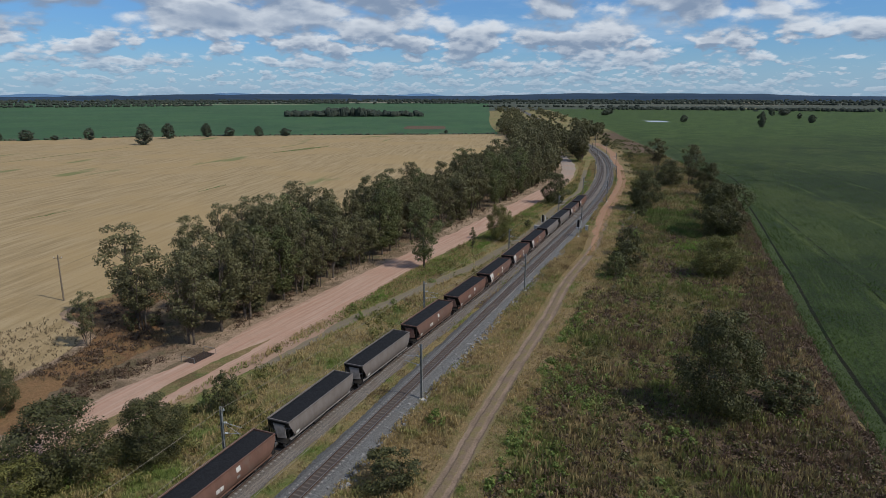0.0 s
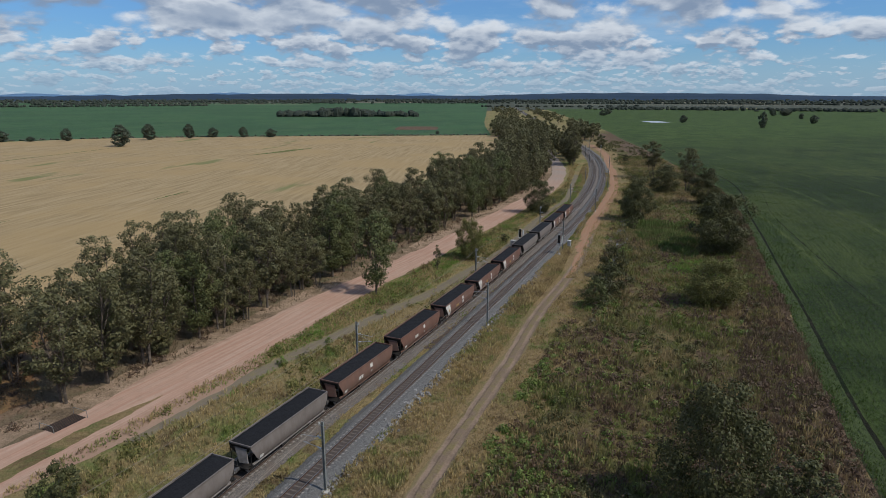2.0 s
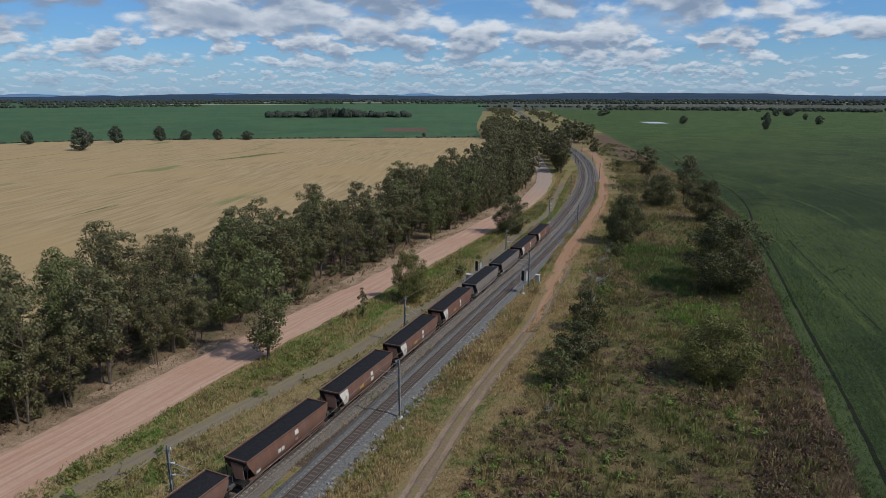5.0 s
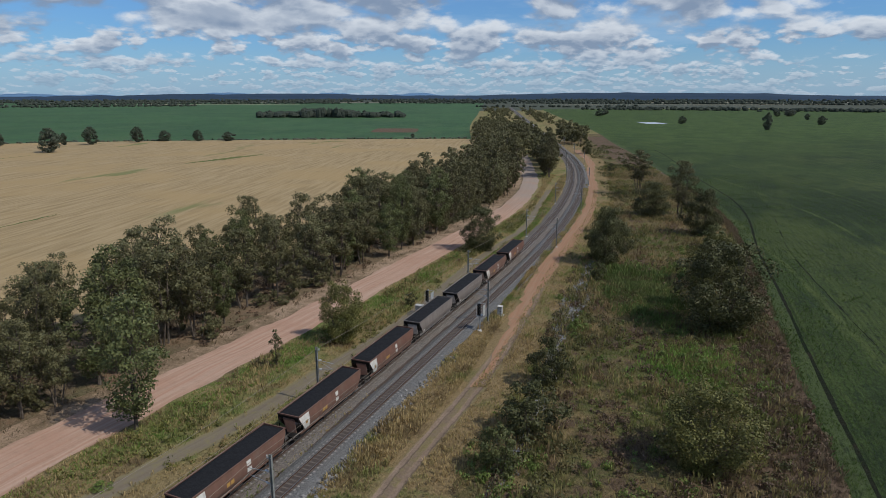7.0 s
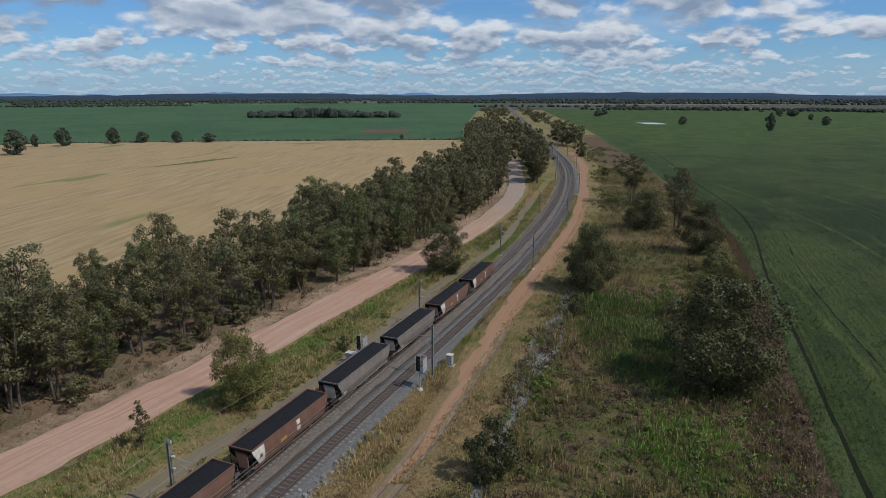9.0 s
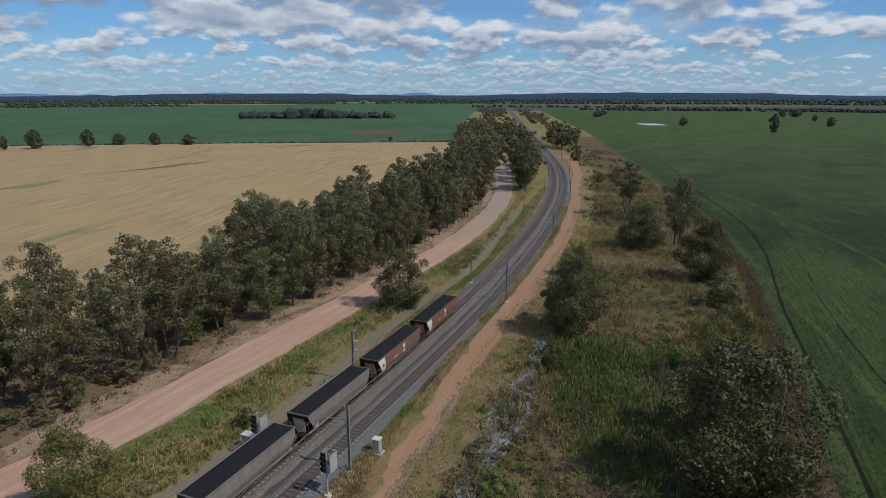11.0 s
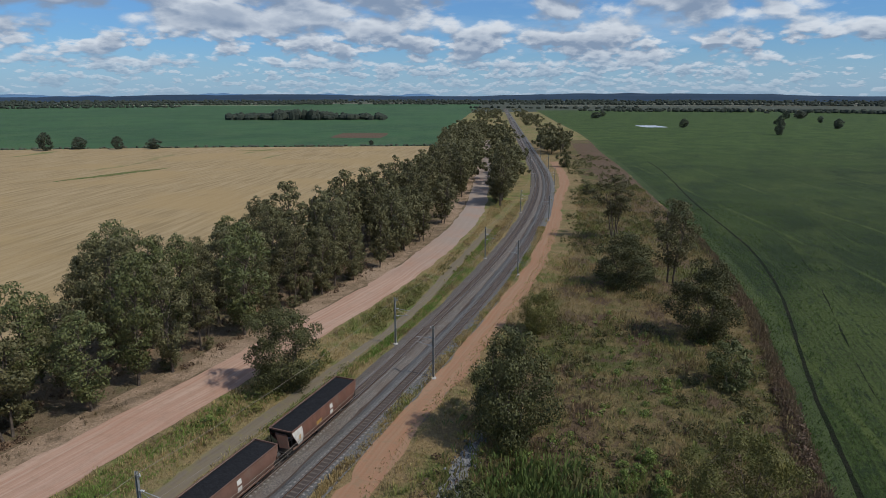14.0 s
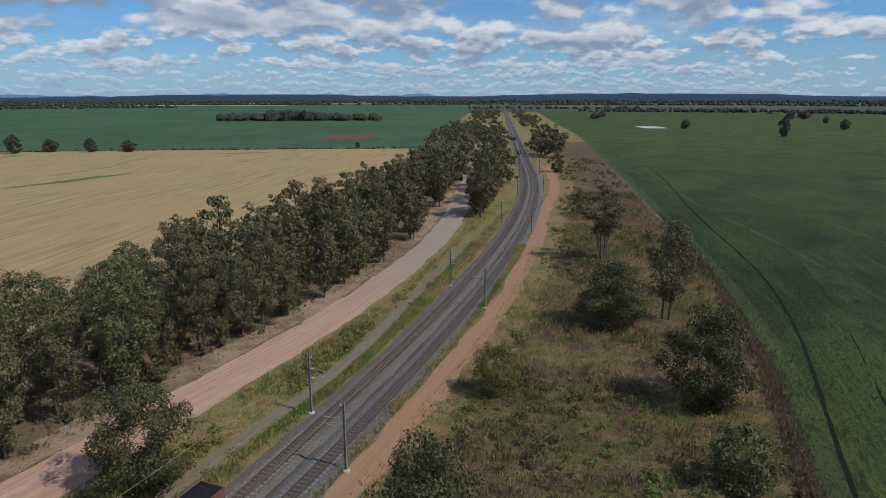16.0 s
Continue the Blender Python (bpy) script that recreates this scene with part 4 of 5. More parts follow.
# ---- overhead line: masts, wires, signals ----
def mast(height, label):
    """A steel mast; its arms reach along +x, towards the line."""
    thing = tagged(new("overhead_line_mast"), label, "mast", "overhead line masts")
    pad = Shape().tube([(0, 0, -0.1), (0, 0, 0.16), (0, 0, 0.24)], [0.42, 0.40, 0.30], 12)
    part("footing", pad, "concrete", thing, "pale concrete footing")
    col = Shape()
    for x in (-0.12, 0.10):
        col.box(x, x + 0.025, -0.11, 0.11, 0.2, height)
    col.box(-0.10, 0.10, -0.012, 0.012, 0.2, height)
    part("column", col, "mast", thing)
    for z, reach, rise in ((height - 2.9, 2.3, 0.35), (height - 1.7, 2.5, -0.15)):
        arm = Shape().tube([(0.12, 0, z), (reach, 0, z + rise)], [0.035, 0.03], 6)
        a = part("arm", arm, "galv", thing)
        ins = Shape()
        for k in range(4):
            ins.tube([(0.30 + 0.09 * k, 0, z + 0.02 * k), (0.36 + 0.09 * k, 0, z + 0.02 * k)], [0.09, 0.09], 8)
        part("insulator", ins, "insulator", a, "white ribbed insulator")
    stay = Shape().tube([(0.12, 0, height - 1.75), (2.2, 0, height - 2.62)], [0.02, 0.02], 5)
    part("stay", stay, "galv", thing)
    cap = Shape()
    cap.box(-0.05, 0.42, -0.05, 0.05, height - 0.42, height - 0.34)
    c = part("feeder_bracket", cap, "galv", thing)
    pin = Shape().tube([(0.38, 0, height - 0.34), (0.38, 0, height - 0.12)], [0.06, 0.05], 8)
    part("insulator", pin, "insulator", c, "white ribbed insulator")
    return thing


MAST_H = 7.6
far_s = [-35.0, 18.1, 68.3, 125.9, 184.6, 238.5, 301.0, 378.0, 440.0, 500.0]
near_s = [-50.0, -4.5, 43.5, 90.3, 144.5, 194.0, 250.0, 312.0, 372.0, 430.0]
first = None
for s in far_s:
    x, y, h = beside(s, 5.6 if 100 < s < 150 else 5.0)
    m = pose(x, y, 0, 0, 0, 180 - math.degrees(h))
    if first is None:
        first = mast(MAST_H, "grey steel overhead line mast on a concrete footing")
        first.matrix_basis = m
    else:
        copy_thing(first, m)
for s in near_s:
    x, y, h = beside(s, near_line(s) - 2.5)
    copy_thing(first, pose(x, y, 0, 0, 0, -math.degrees(h)))


def wires(line_at, stations, mast_off, name, label):
    thing = tagged(new(name), label, "overhead wire")
    for piece, off, z, sag, bow in (("contact_wire", 0.0, 4.85, 0.0, 0.0), ("messenger_wire", 0.0, 5.95, 0.75, 0.0), ("feeder_wire", mast_off, MAST_H - 0.1, 0.8, 0.0)):
        for a, b in zip(stations, stations[1:]):
            pts = []
            for k in range(9):
                t = k / 8
                s = a + (b - a) * t
                pts.append((*beside(s, line_at(s) + off)[:2], z - sag * 4 * t * (1 - t)))
            part(piece, Shape().tube(pts, [0.022] * 9, 4, False), "wire", thing)
    drop = Shape()
    for a, b in zip(stations, stations[1:]):
        for k in range(1, 7):
            t = k / 7
            s = a + (b - a) * t
            p = beside(s, line_at(s))[:2]
            drop.tube([(*p, 4.85), (*p, 5.95 - 0.75 * 4 * t * (1 - t))], [0.012, 0.012], 4, False)
    tagged(part("droppers", drop, "wire", thing), kind="stuff")


wires(FAR_LINE, far_s, 2.55, "overhead_wires", "contact, messenger and feeder wires over the empty line")
wires(LOADED_LINE, near_s, -2.3, "overhead_wires", "contact, messenger and feeder wires over the loaded line")


# ---- trees ----
def leaves(centres, radii, count, long, wide, rng, flat=0.8, heart=None):
    """Small leaf sprays that face outwards over clumps round the given centres."""
    c, r = np.array(centres, float), np.array(radii, float)
    which = rng.choice(len(c), count, p=r**2 / np.sum(r**2))
    d = rng.normal(size=(count, 3))
    d /= np.linalg.norm(d, axis=1)[:, None]
    if heart is not None:
        out = c[which] - np.array(heart)
        d += 0.45 * out / (np.linalg.norm(out, axis=1)[:, None] + 1e-6)
        d /= np.linalg.norm(d, axis=1)[:, None]
    reach = 0.40 + 0.60 * rng.random(count) ** 0.8
    p = c[which] + d * (r[which] * reach)[:, None] * np.array([1, 1, flat])
    p[:, 2] = np.maximum(p[:, 2], 0.04)
    up = d + rng.normal(size=(count, 3)) * 0.42
    up /= np.linalg.norm(up, axis=1)[:, None]
    a = rng.normal(size=(count, 3)) - [0, 0, 0.6]
    a -= up * np.sum(a * up, axis=1)[:, None]
    a /= np.linalg.norm(a, axis=1)[:, None] + 1e-6
    b = np.cross(up, a)
    size = rng.uniform(0.6, 1.3, count)[:, None]
    a, b = a * long * size / 2, b * wide * size / 2
    v = np.stack([p - a + b, p - a * 0.6 - b, p + a], axis=1).reshape(-1, 3)
    return v.tolist(), [(3 * i, 3 * i + 1, 3 * i + 2) for i in range(count)]


def limb(shape, start, end, r0, r1, rng, bend=0.12, sides=4):
    a, b = np.array(start), np.array(end)
    n = 3
    size = np.linalg.norm(b - a)
    pts = [a + (b - a) * k / n + (rng.normal(size=3) * bend * size * 0.5 if 0 < k < n else 0) for k in range(n + 1)]
    shape.tube([tuple(q) for q in pts], [r0 + (r1 - r0) * k / n for k in range(n + 1)], sides, False)
    return pts


def tree(name, height, width, seed, leaf, label, category, group, count=2600, stems=1, clear=0.15, size=(0.42, 0.30), belly=0.6, clumps=46, puff=0.15):
    """A tree: stems, rising limbs, and leaf clumps that fill a lobed crown, widest at the share belly of its height."""
    rng = np.random.default_rng(seed)
    thing = tagged(new(name), label, category, group)
    wood, tips, radii = Shape(), [], []
    r = 0.0125 * height / stems**0.4
    spines = []
    for st in range(stems):
        ang = 6.283 * st / stems + rng.uniform(0, 1.5)
        foot = np.array([math.cos(ang), math.sin(ang), 0.0]) * (0.07 * width if stems > 1 else 0.0)
        head = np.array([foot[0] * rng.uniform(2.2, 4.5) + 0.04 * height * rng.normal(), foot[1] * rng.uniform(2.2, 4.5) + 0.04 * height * rng.normal(), height * rng.uniform(0.66, 0.86)])
        limb(wood, foot + [0, 0, -0.2], head, r * 1.25, r * 0.3, rng, 0.05, 6)
        spines.append((foot, head))
    power = math.log(0.5) / math.log(min(0.9, max(0.1, (belly - clear) / (1 - clear))))
    for k in range(clumps):
        u = (k + rng.random()) / clumps
        a = 2.39996 * k + rng.normal() * 0.35
        lobe = 1.0 + 0.30 * noise.noise((math.cos(a) * 1.1 + seed, math.sin(a) * 1.1, u * 2.2))
        wide = 0.5 * width * lobe * math.sin(math.pi * min(0.98, max(0.06, u ** power))) ** 0.62
        share = rng.uniform(0.50, 0.84) if rng.random() < 0.8 else rng.uniform(0.05, 0.5)
        z = height * (clear + (0.97 - clear) * u) * (1.0 + 0.05 * rng.normal())
        foot, head = spines[k % stems]
        mid = foot + (head - foot) * min(1.0, z / height)
        tip = np.array([mid[0] * 0.5 + wide * share * math.cos(a), mid[1] * 0.5 + wide * share * math.sin(a), min(z, height * 0.95)])
        tips.append(tip)
        radii.append(puff * width * rng.uniform(0.65, 1.25) * (0.75 if u > 0.85 else 1.0))
        if rng.random() < 0.65:
            base = foot + (head - foot) * max(0.08, min(0.95, (z / height - rng.uniform(0.10, 0.30)) * height / head[2]))
            limb(wood, base, tip, r * 0.42, r * 0.10, rng, 0.12, 3)
    part("trunk", wood, "bark", thing, "grey-brown trunk and limbs")
    s = Shape()
    s.v, s.f = leaves(tips, radii, count, size[0], size[1], rng, 0.8, (0, 0, height * (0.4 + 0.3 * clear)))
    part("crown", s, leaf, thing)
    return thing


class Grove:
    """Prototypes by kind; the first planting uses the prototype itself, later ones are copies."""

    def __init__(self):
        self.make, self.used = {}, {}

    def kind(self, key, height, width, maker):
        self.make[key] = (height, width, maker)

    def plant(self, key, x, y, height, width, turn):
        h, w, maker = self.make[key]
        m = pose(x, y, 0, 0, 0, turn) @ Matrix.Diagonal((width / w, width / w, height / h, 1))
        if key in self.used:
            ob = copy_thing(self.used[key], m)
            ob.matrix_basis = m
            return ob
        ob = maker()
        ob.matrix_basis = m
        self.used[key] = ob
        return ob


grove = Grove()
GUM, BUSH = "olive-green gum tree with pale forked limbs in the roadside belt", "dense dark-green bushy tree in rough grass"
for k in range(5):
    grove.kind("gum%d" % k, 18, 10, lambda k=k: tree("gum_tree", 18, 10, 40 + k, "gum" if k != 3 else "gum_green", GUM, "tree", "roadside gum trees", 5200, 1 + k % 3, 0.16 + 0.07 * (k % 3), belly=0.64, clumps=44 + 3 * k))
for k in range(3):
    grove.kind("fargum%d" % k, 18, 11, lambda k=k: tree("gum_tree", 18, 11, 60 + k, "gum", "distant gum tree in the belt along road and railway", "tree", "roadside gum trees", 2000, 1 + k % 2, 0.14, size=(0.78, 0.54), belly=0.6, clumps=40))
for k in range(3):
    grove.kind("bush%d" % k, 12, 11, lambda k=k: tree("bushy_tree", 12, 11, 80 + k, ("bush", "wattle", "bush")[k], BUSH, "tree", "bushy trees beside the railway", 17000, 3, 0.03, size=(0.31, 0.21), belly=0.45, clumps=66, puff=0.16))
for k in range(2):
    grove.kind("shrub%d" % k, 5, 5, lambda k=k: tree("shrub", 5, 5, 90 + k, ("bush", "gum_green")[k], "low rounded green shrub in dry grass", "shrub", "shrubs", 3400, 3, 0.03, size=(0.27, 0.18), belly=0.42, clumps=34))
grove.kind("scrub", 5, 5, lambda: tree("shrub", 5, 5, 93, "gum", "dull olive scrub beneath the roadside gum trees", "shrub", "scrub under the gum trees", 1300, 3, 0.05, size=(0.38, 0.26), belly=0.5, clumps=24))
grove.kind("weedbush", 2, 2.4, lambda: tree("leafy_weed", 2, 2.4, 95, "bright", "bright green leafy weed clump in grass", "shrub", "leafy weeds", 700, 3, 0.03, size=(0.24, 0.16), belly=0.4, clumps=18, puff=0.19))
grove.kind("wattle", 10, 12, lambda: tree("wattle_tree", 10, 12, 96, "wattle", "open yellow-green wattle tree in tall weeds", "tree", "bushy trees beside the railway", 26000, 5, 0.05, size=(0.21, 0.12), belly=0.55, clumps=64, puff=0.11))
grove.kind("thin", 16, 9, lambda: tree("slender_gum_tree", 16, 9, 97, "gum", "open slender gum trees with several pale stems", "tree", "bushy trees beside the railway", 4200, 4, 0.38, belly=0.72, clumps=36))
grove.kind("sapling", 5.4, 1.9, lambda: tree("sapling", 5.4, 1.9, 98, "gum", "thin young gum sapling in green grass", "tree", "", 900, 1, 0.2, size=(0.24, 0.16), belly=0.5, clumps=24, puff=0.2))
grove.kind("far", 12, 11, lambda: tree("paddock_tree", 12, 11, 99, "far_leaf", "lone dark paddock tree beyond the field", "tree", "paddock trees", 1900, 1, 0.08, size=(0.95, 0.7), belly=0.5, clumps=34, puff=0.17))

# trees between the railway and the green field: x, y, height, width
RIGHT_TREES = [
    ("bush0", 33.5, 71.5, 12.5, 10.5), ("shrub0", 42.5, 72.5, 4.8, 7.0), ("bush1", 58.5, 132, 8.8, 10.5), ("shrub0", 40.8, 138, 6.3, 7.6), ("shrub1", 36.5, 130.5, 5.2, 4.8),
    ("shrub0", 44.8, 151, 6.6, 5.6), ("bush2", 75.5, 171, 14.5, 14.5), ("bush0", 68.0, 213.5, 12.6, 9.6), ("shrub0", 62.6, 199.5, 4.2, 4.0), ("bush0", 101.3, 244.4, 12.2, 10.8),
]
RIGHT_TREES_BEYOND = [
    ("shrub1", 98.0, 227.5, 6.3, 7.0), ("gum4", 106.6, 276, 17.0, 9.4), ("bush0", 96.5, 273, 10.4, 12.2), ("thin", 105.5, 317, 16.4, 11.5), ("shrub0", -5.4, 56.0, 4.2, 6.0),
    ("weedbush", -0.9, 68.5, 1.9, 2.5), ("bush1", 75.4, 247.5, 6.8, 6.0), ("shrub0", 114, 393, 4.0, 4.4), ("shrub0", 122.5, 490, 9.2, 8.6), ("shrub1", 66.5, 219.5, 7.0, 6.0),
]
# trees by the road and near the railway on its other side
VERGE_TREES = [
    ("gum3", -4.5, 138.6, 16.0, 9.0), ("bush1", 14.9, 166.5, 9.3, 7.2), ("bush2", 39.6, 226.5, 10.6, 10.2), ("shrub0", -26.8, 71.5, 5.2, 4.4), ("bush0", -31.5, 61.5, 6.6, 8.0), ("bush2", -38.5, 57.0, 8.6, 10.5),
    ("bush1", -40.5, 51.0, 6.2, 8.0), ("bush0", -54.5, 71, 7.0, 5.6), ("sapling", 7.2, 156.3, 5.6, 1.9), ("gum1", 78.6, 368, 20.5, 10.0), ("shrub1", 44.5, 216, 2.4, 3.0), ("shrub0", 24.6, 184.0, 2.2, 2.4),
]
NEAR_WEEDS = [("wattle", 86, 196, 10.4, 11.5), ("wattle", 78.5, 181, 12.0, 9.5)]
rnd = random.Random(11)
for row in (NEAR_WEEDS, RIGHT_TREES, RIGHT_TREES_BEYOND, VERGE_TREES):
    for key, x, y, h, w in row:
        grove.plant(key, x, y, h * 1.03, w, rnd.uniform(0, 360))
for x, y, h, w in ((376, 770, 18, 11), (335, 911, 10, 11.5), (500, 887, 11, 12), (626, 1204, 10, 18), (568, 1042, 9, 9), (600, 1195, 12, 12), (300, 1215, 10, 20), (330, 1300, 9, 14), (655, 1260, 10, 26)):
    grove.plant("far", x, y, h, w, rnd.uniform(0, 360))
for x, y, h, w in ((-149, 606, 7.4, 11.5), (-172, 602, 9, 8.6), (-200, 602, 8.4, 10.8), (-216, 590, 12, 10), (-231, 497, 15.5, 14), (-303, 553, 10, 10.5), (-241, 567, 13, 11.4), (-258, 560, 9, 6), (-350, 540, 9, 13), (-372, 538, 8, 9), (2, 640, 4, 4.4), (-330, 548, 4, 8)):
    grove.plant("far", x, y, h, w, rnd.uniform(0, 360))

for k in range(44):
    # bright weeds in the rough ground and on the verge
    y = 50 + 200 * rnd.random() ** 1.3
    a, b = (float(track_x(y)) + 4, float(green_x(y)) - dead_width(y) - 1) if k % 3 else (float(road_x(y)) + 6, float(rail_x(y)) - 13)
    grove.plant("weedbush", rnd.uniform(a, b), y, rnd.uniform(0.5, 1.4), rnd.uniform(0.9, 2.2), rnd.uniform(0, 360))

for x, y, r, n in ((81, 205, 3.2, 16), (26.7, 66, 1.6, 5), (67.3, 155.5, 2.6, 10), (52.6, 171, 1.2, 6), (23.4, 102.5, 1.4, 5)):
    # patches of bright low growth
    for k in range(n):
        grove.plant("weedbush", rnd.gauss(x, r * 0.6), rnd.gauss(y, r * 0.7), rnd.uniform(0.7, 1.6), rnd.uniform(1.2, 2.4), rnd.uniform(0, 360))

# the belt of gums between road and wheat
placed, far_stand = [], []
y = 92.0
tries = 0
while tries < 5200:
    tries += 1
    y = 92 + 600 * rnd.random() ** 1.25
    back, front = float(belt_x(y)) + 3.5, float(road_x(y)) - 8.0 + 1.8 * ease(240, 330, y) - 4.5 * math.exp(-((y - 180) / 28.0) ** 2)
    if y < 125:
        back = max(back, front - 17)
    u = rnd.random()
    x = front - (front - back) * (u if u > 0.3 else u * u * 1.5)
    space = (4.5 if y < 250 else 4.8) * rnd.uniform(0.85, 1.35)
    if any((x - a) ** 2 + (y - b) ** 2 < space * space for a, b in placed):
        continue
    # gaps in the belt
    if noise.noise((x * 0.07, y * 0.05, 3.3)) < -0.20 or (112 < y < 128 and x > -38 and rnd.random() < 0.5):
        continue
    placed.append((x, y))
    h = (9.0 + 9.5 * rnd.random() ** 0.8) * (1.06 if y > 120 else 0.98)
    key = "gum%d" % rnd.randrange(5) if y < 280 else "fargum%d" % rnd.randrange(3)
    if y < 430:
        grove.plant(key, x, y, h * 0.95, h * rnd.uniform(0.42, 0.62), rnd.uniform(0, 360))
    else:
        far_stand.append((x, y, h, h * rnd.uniform(0.55, 0.75)))
    if len(placed) >= 310:
        break
grove.plant("gum0", -53.5, 105.5, 16.8, 11.5, 20)
grove.plant("gum2", -50.0, 100.0, 13.0, 8.0, 120)
for k in range(70):
    # low scrub under and along the front of the belt
    y = 95 + 260 * rnd.random() ** 1.2
    grove.plant("scrub", float(road_x(y)) - 8.5 - 15 * rnd.random() ** 1.5, y, rnd.uniform(1.4, 5.0), rnd.uniform(2.0, 4.5), rnd.uniform(0, 360))
# clumps between road and railway farther on, and across the line
for k in range(64):
    y = 372 + 480 * rnd.random()
    a, b = float(road_x(y)) + 6.5, float(rail_x(y)) - 13
    if b > a:
        h, w = rnd.uniform(12, 21), rnd.uniform(8, 12)
        x = rnd.uniform(a, b) if y < 700 else rnd.uniform(a - 40, b)
        if y < 430:
            grove.plant("fargum%d" % rnd.randrange(3), x, y, h, w, rnd.uniform(0, 360))
        else:
            far_stand.append((x, y, h, w))
for k in range(44):
    y = 700 + 800 * rnd.random()
    side = rnd.choice((-1, 1))
    far_stand.append((float(rail_x(y)) + (-16 - 45 * rnd.random() if side < 0 or y < 760 else 14 + 22 * rnd.random()), y, rnd.uniform(11, 19), rnd.uniform(9, 14)))
for k in range(16):
    y = 560 + 110 * rnd.random()
    far_stand.append((float(rail_x(y)) + 11 + 15 * rnd.random(), y, rnd.uniform(15, 22), rnd.uniform(9, 12)))
rng = np.random.default_rng(77)
stand_leaf, stand_wood = Shape(), Shape()
for x, y, h, w in far_stand:
    h, w = h * 0.72, w * 0.85
    tips = [(x + w * 0.36 * rng.normal(), y + w * 0.36 * rng.normal(), h * rng.uniform(0.22, 0.92)) for k in range(16)]
    stand_leaf.add(*leaves(tips, [w * rng.uniform(0.12, 0.24) for k in tips], 620, 1.5, 0.9, rng))
    stand_wood.tube([(x, y, -0.1), (x + 0.3, y, h * 0.4), (x, y + 0.4, h * 0.8)], [0.22, 0.16, 0.05], 5, False)
    for k in range(4):
        stand_wood.tube([(x + 0.3, y, h * 0.4), tips[k]], [0.1, 0.04], 3, False)
structure("far_gum_stand", stand_leaf, "gum", "distant olive gum trees along road and railway", "trees", "stuff")
structure("far_gum_stems", stand_wood, "bark", "stems of the distant gum trees", "trees", "stuff")


# ---- distance: far woods, stubble strips, hills ----
def blob(shape, x, y, w, h, rng):
    """A far crown: a lumpy faceted dome."""
    rings = ((0.0, 0.42), (0.35, 0.5), (0.75, 0.36))
    v = []
    for z, r in rings:
        for k in range(6):
            j = rng.uniform(0.75, 1.25)
            v.append((x + w * r * j * math.cos(1.047 * k), y + w * r * j * math.sin(1.047 * k), h * (z + 0.12 * rng.random())))
    v.append((x, y, h))
    f = [(i * 6 + k, i * 6 + (k + 1) % 6, (i + 1) * 6 + (k + 1) % 6, (i + 1) * 6 + k) for i in range(2) for k in range(6)] + [(12 + k, 12 + (k + 1) % 6, 18) for k in range(6)]
    shape.add(v, f)


rng = np.random.default_rng(21)
woods = Shape()
for d, deep, gap, left, right in ((1700, 30, 12, 12, 46), (1780, 60, 13, 14, 48), (1990, 30, 22, 3, 16), (2250, 80, 13, -48, -20), (2720, 60, 14, -48, 48), (3300, 120, 16, -48, 48), (3650, 120, 18, -48, 48), (4100, 150, 20, -48, 48), (4500, 150, 22, -48, 48)):
    for line_no in range(2):
        a = left
        while a < right:
            thin = noise.noise((a * 0.22, d * 0.01, line_no))
            a += math.degrees(gap / d) * rng.uniform(0.5, 1.5) * (1.0 if thin > -0.2 else 4.0)
            r = d + deep * rng.normal() * 0.5 + 60 * thin + line_no * deep
            blob(woods, r * math.sin(radians(a)), r * math.cos(radians(a)), rng.uniform(8, 17) * (d / 2200) ** 0.7, rng.uniform(4.5, 9.5) * (d / 2000) ** 0.5, rng)
structure("far_woods", woods, "woods", "dark scrub woods along the far edge of the plain", "woods", "stuff")
grove_shape = Shape()
for k in range(230):
    x = -275 + 235 * rng.random() ** 1.4
    blob(grove_shape, x, 1132 + 70 * rng.random(), rng.uniform(7, 17), rng.uniform(5, 9) + (9 * rng.random() if -215 < x < -130 else 3 * rng.random()), rng)
structure("far_grove", grove_shape, "woods", "dark grove of trees standing in the green field", "grove", "stuff")
hedge = Shape()
for k in range(260):
    x = -420 + 470 * rng.random()
    y = float(np.interp(x, (-420, -370, -281, -161, 60), (512, 541, 590, 615, 637))) + rng.uniform(-2, 3)
    blob(hedge, x, y, rng.uniform(1.5, 4), rng.uniform(0.6, 1.9), rng)
structure("field_hedge", hedge, "far_leaf", "low scrubby line of bushes behind the wheat", "hedge", "stuff")


def patch_sheet(name, mat, x0, x1, y0, y1, z, label, category):
    s, n = Shape(), 24
    for k in range(n + 1):
        x = x0 + (x1 - x0) * k / n
        w = 0.25 * (y1 - y0)
        e = 1.0 if 0 < k < n else 0.15
        mid = (y0 + y1) / 2
        s.v += [(x, mid + (y0 - mid) * e + w * noise.noise((x * 0.01, y0, 1)), z), (x, mid + (y1 - mid) * e + w * noise.noise((x * 0.01, y1, 2)), z)]
    s.f = [(2 * k, 2 * k + 2, 2 * k + 3, 2 * k + 1) for k in range(n)]
    return structure(name, s, mat, label, category)


patch_sheet("plain_far", "forest_floor", -5000, 5000, 1500, 6500, 0.012, "dull wooded plain towards the horizon", "ground")
patch_sheet("field_stubble_1", "straw", -1500, -500, 2520, 2590, 0.05, "pale stubble strip between far woods", "field")
patch_sheet("field_stubble_2", "straw", -900, -120, 3110, 3210, 0.05, "pale stubble strip between far woods", "field")
patch_sheet("field_stubble_3", "straw", 380, 1500, 2370, 2410, 0.05, "pale stubble strip between far woods", "field")
patch_sheet("field_stubble_4", "straw", 900, 2400, 3050, 3110, 0.05, "pale stubble strip between far woods", "field")


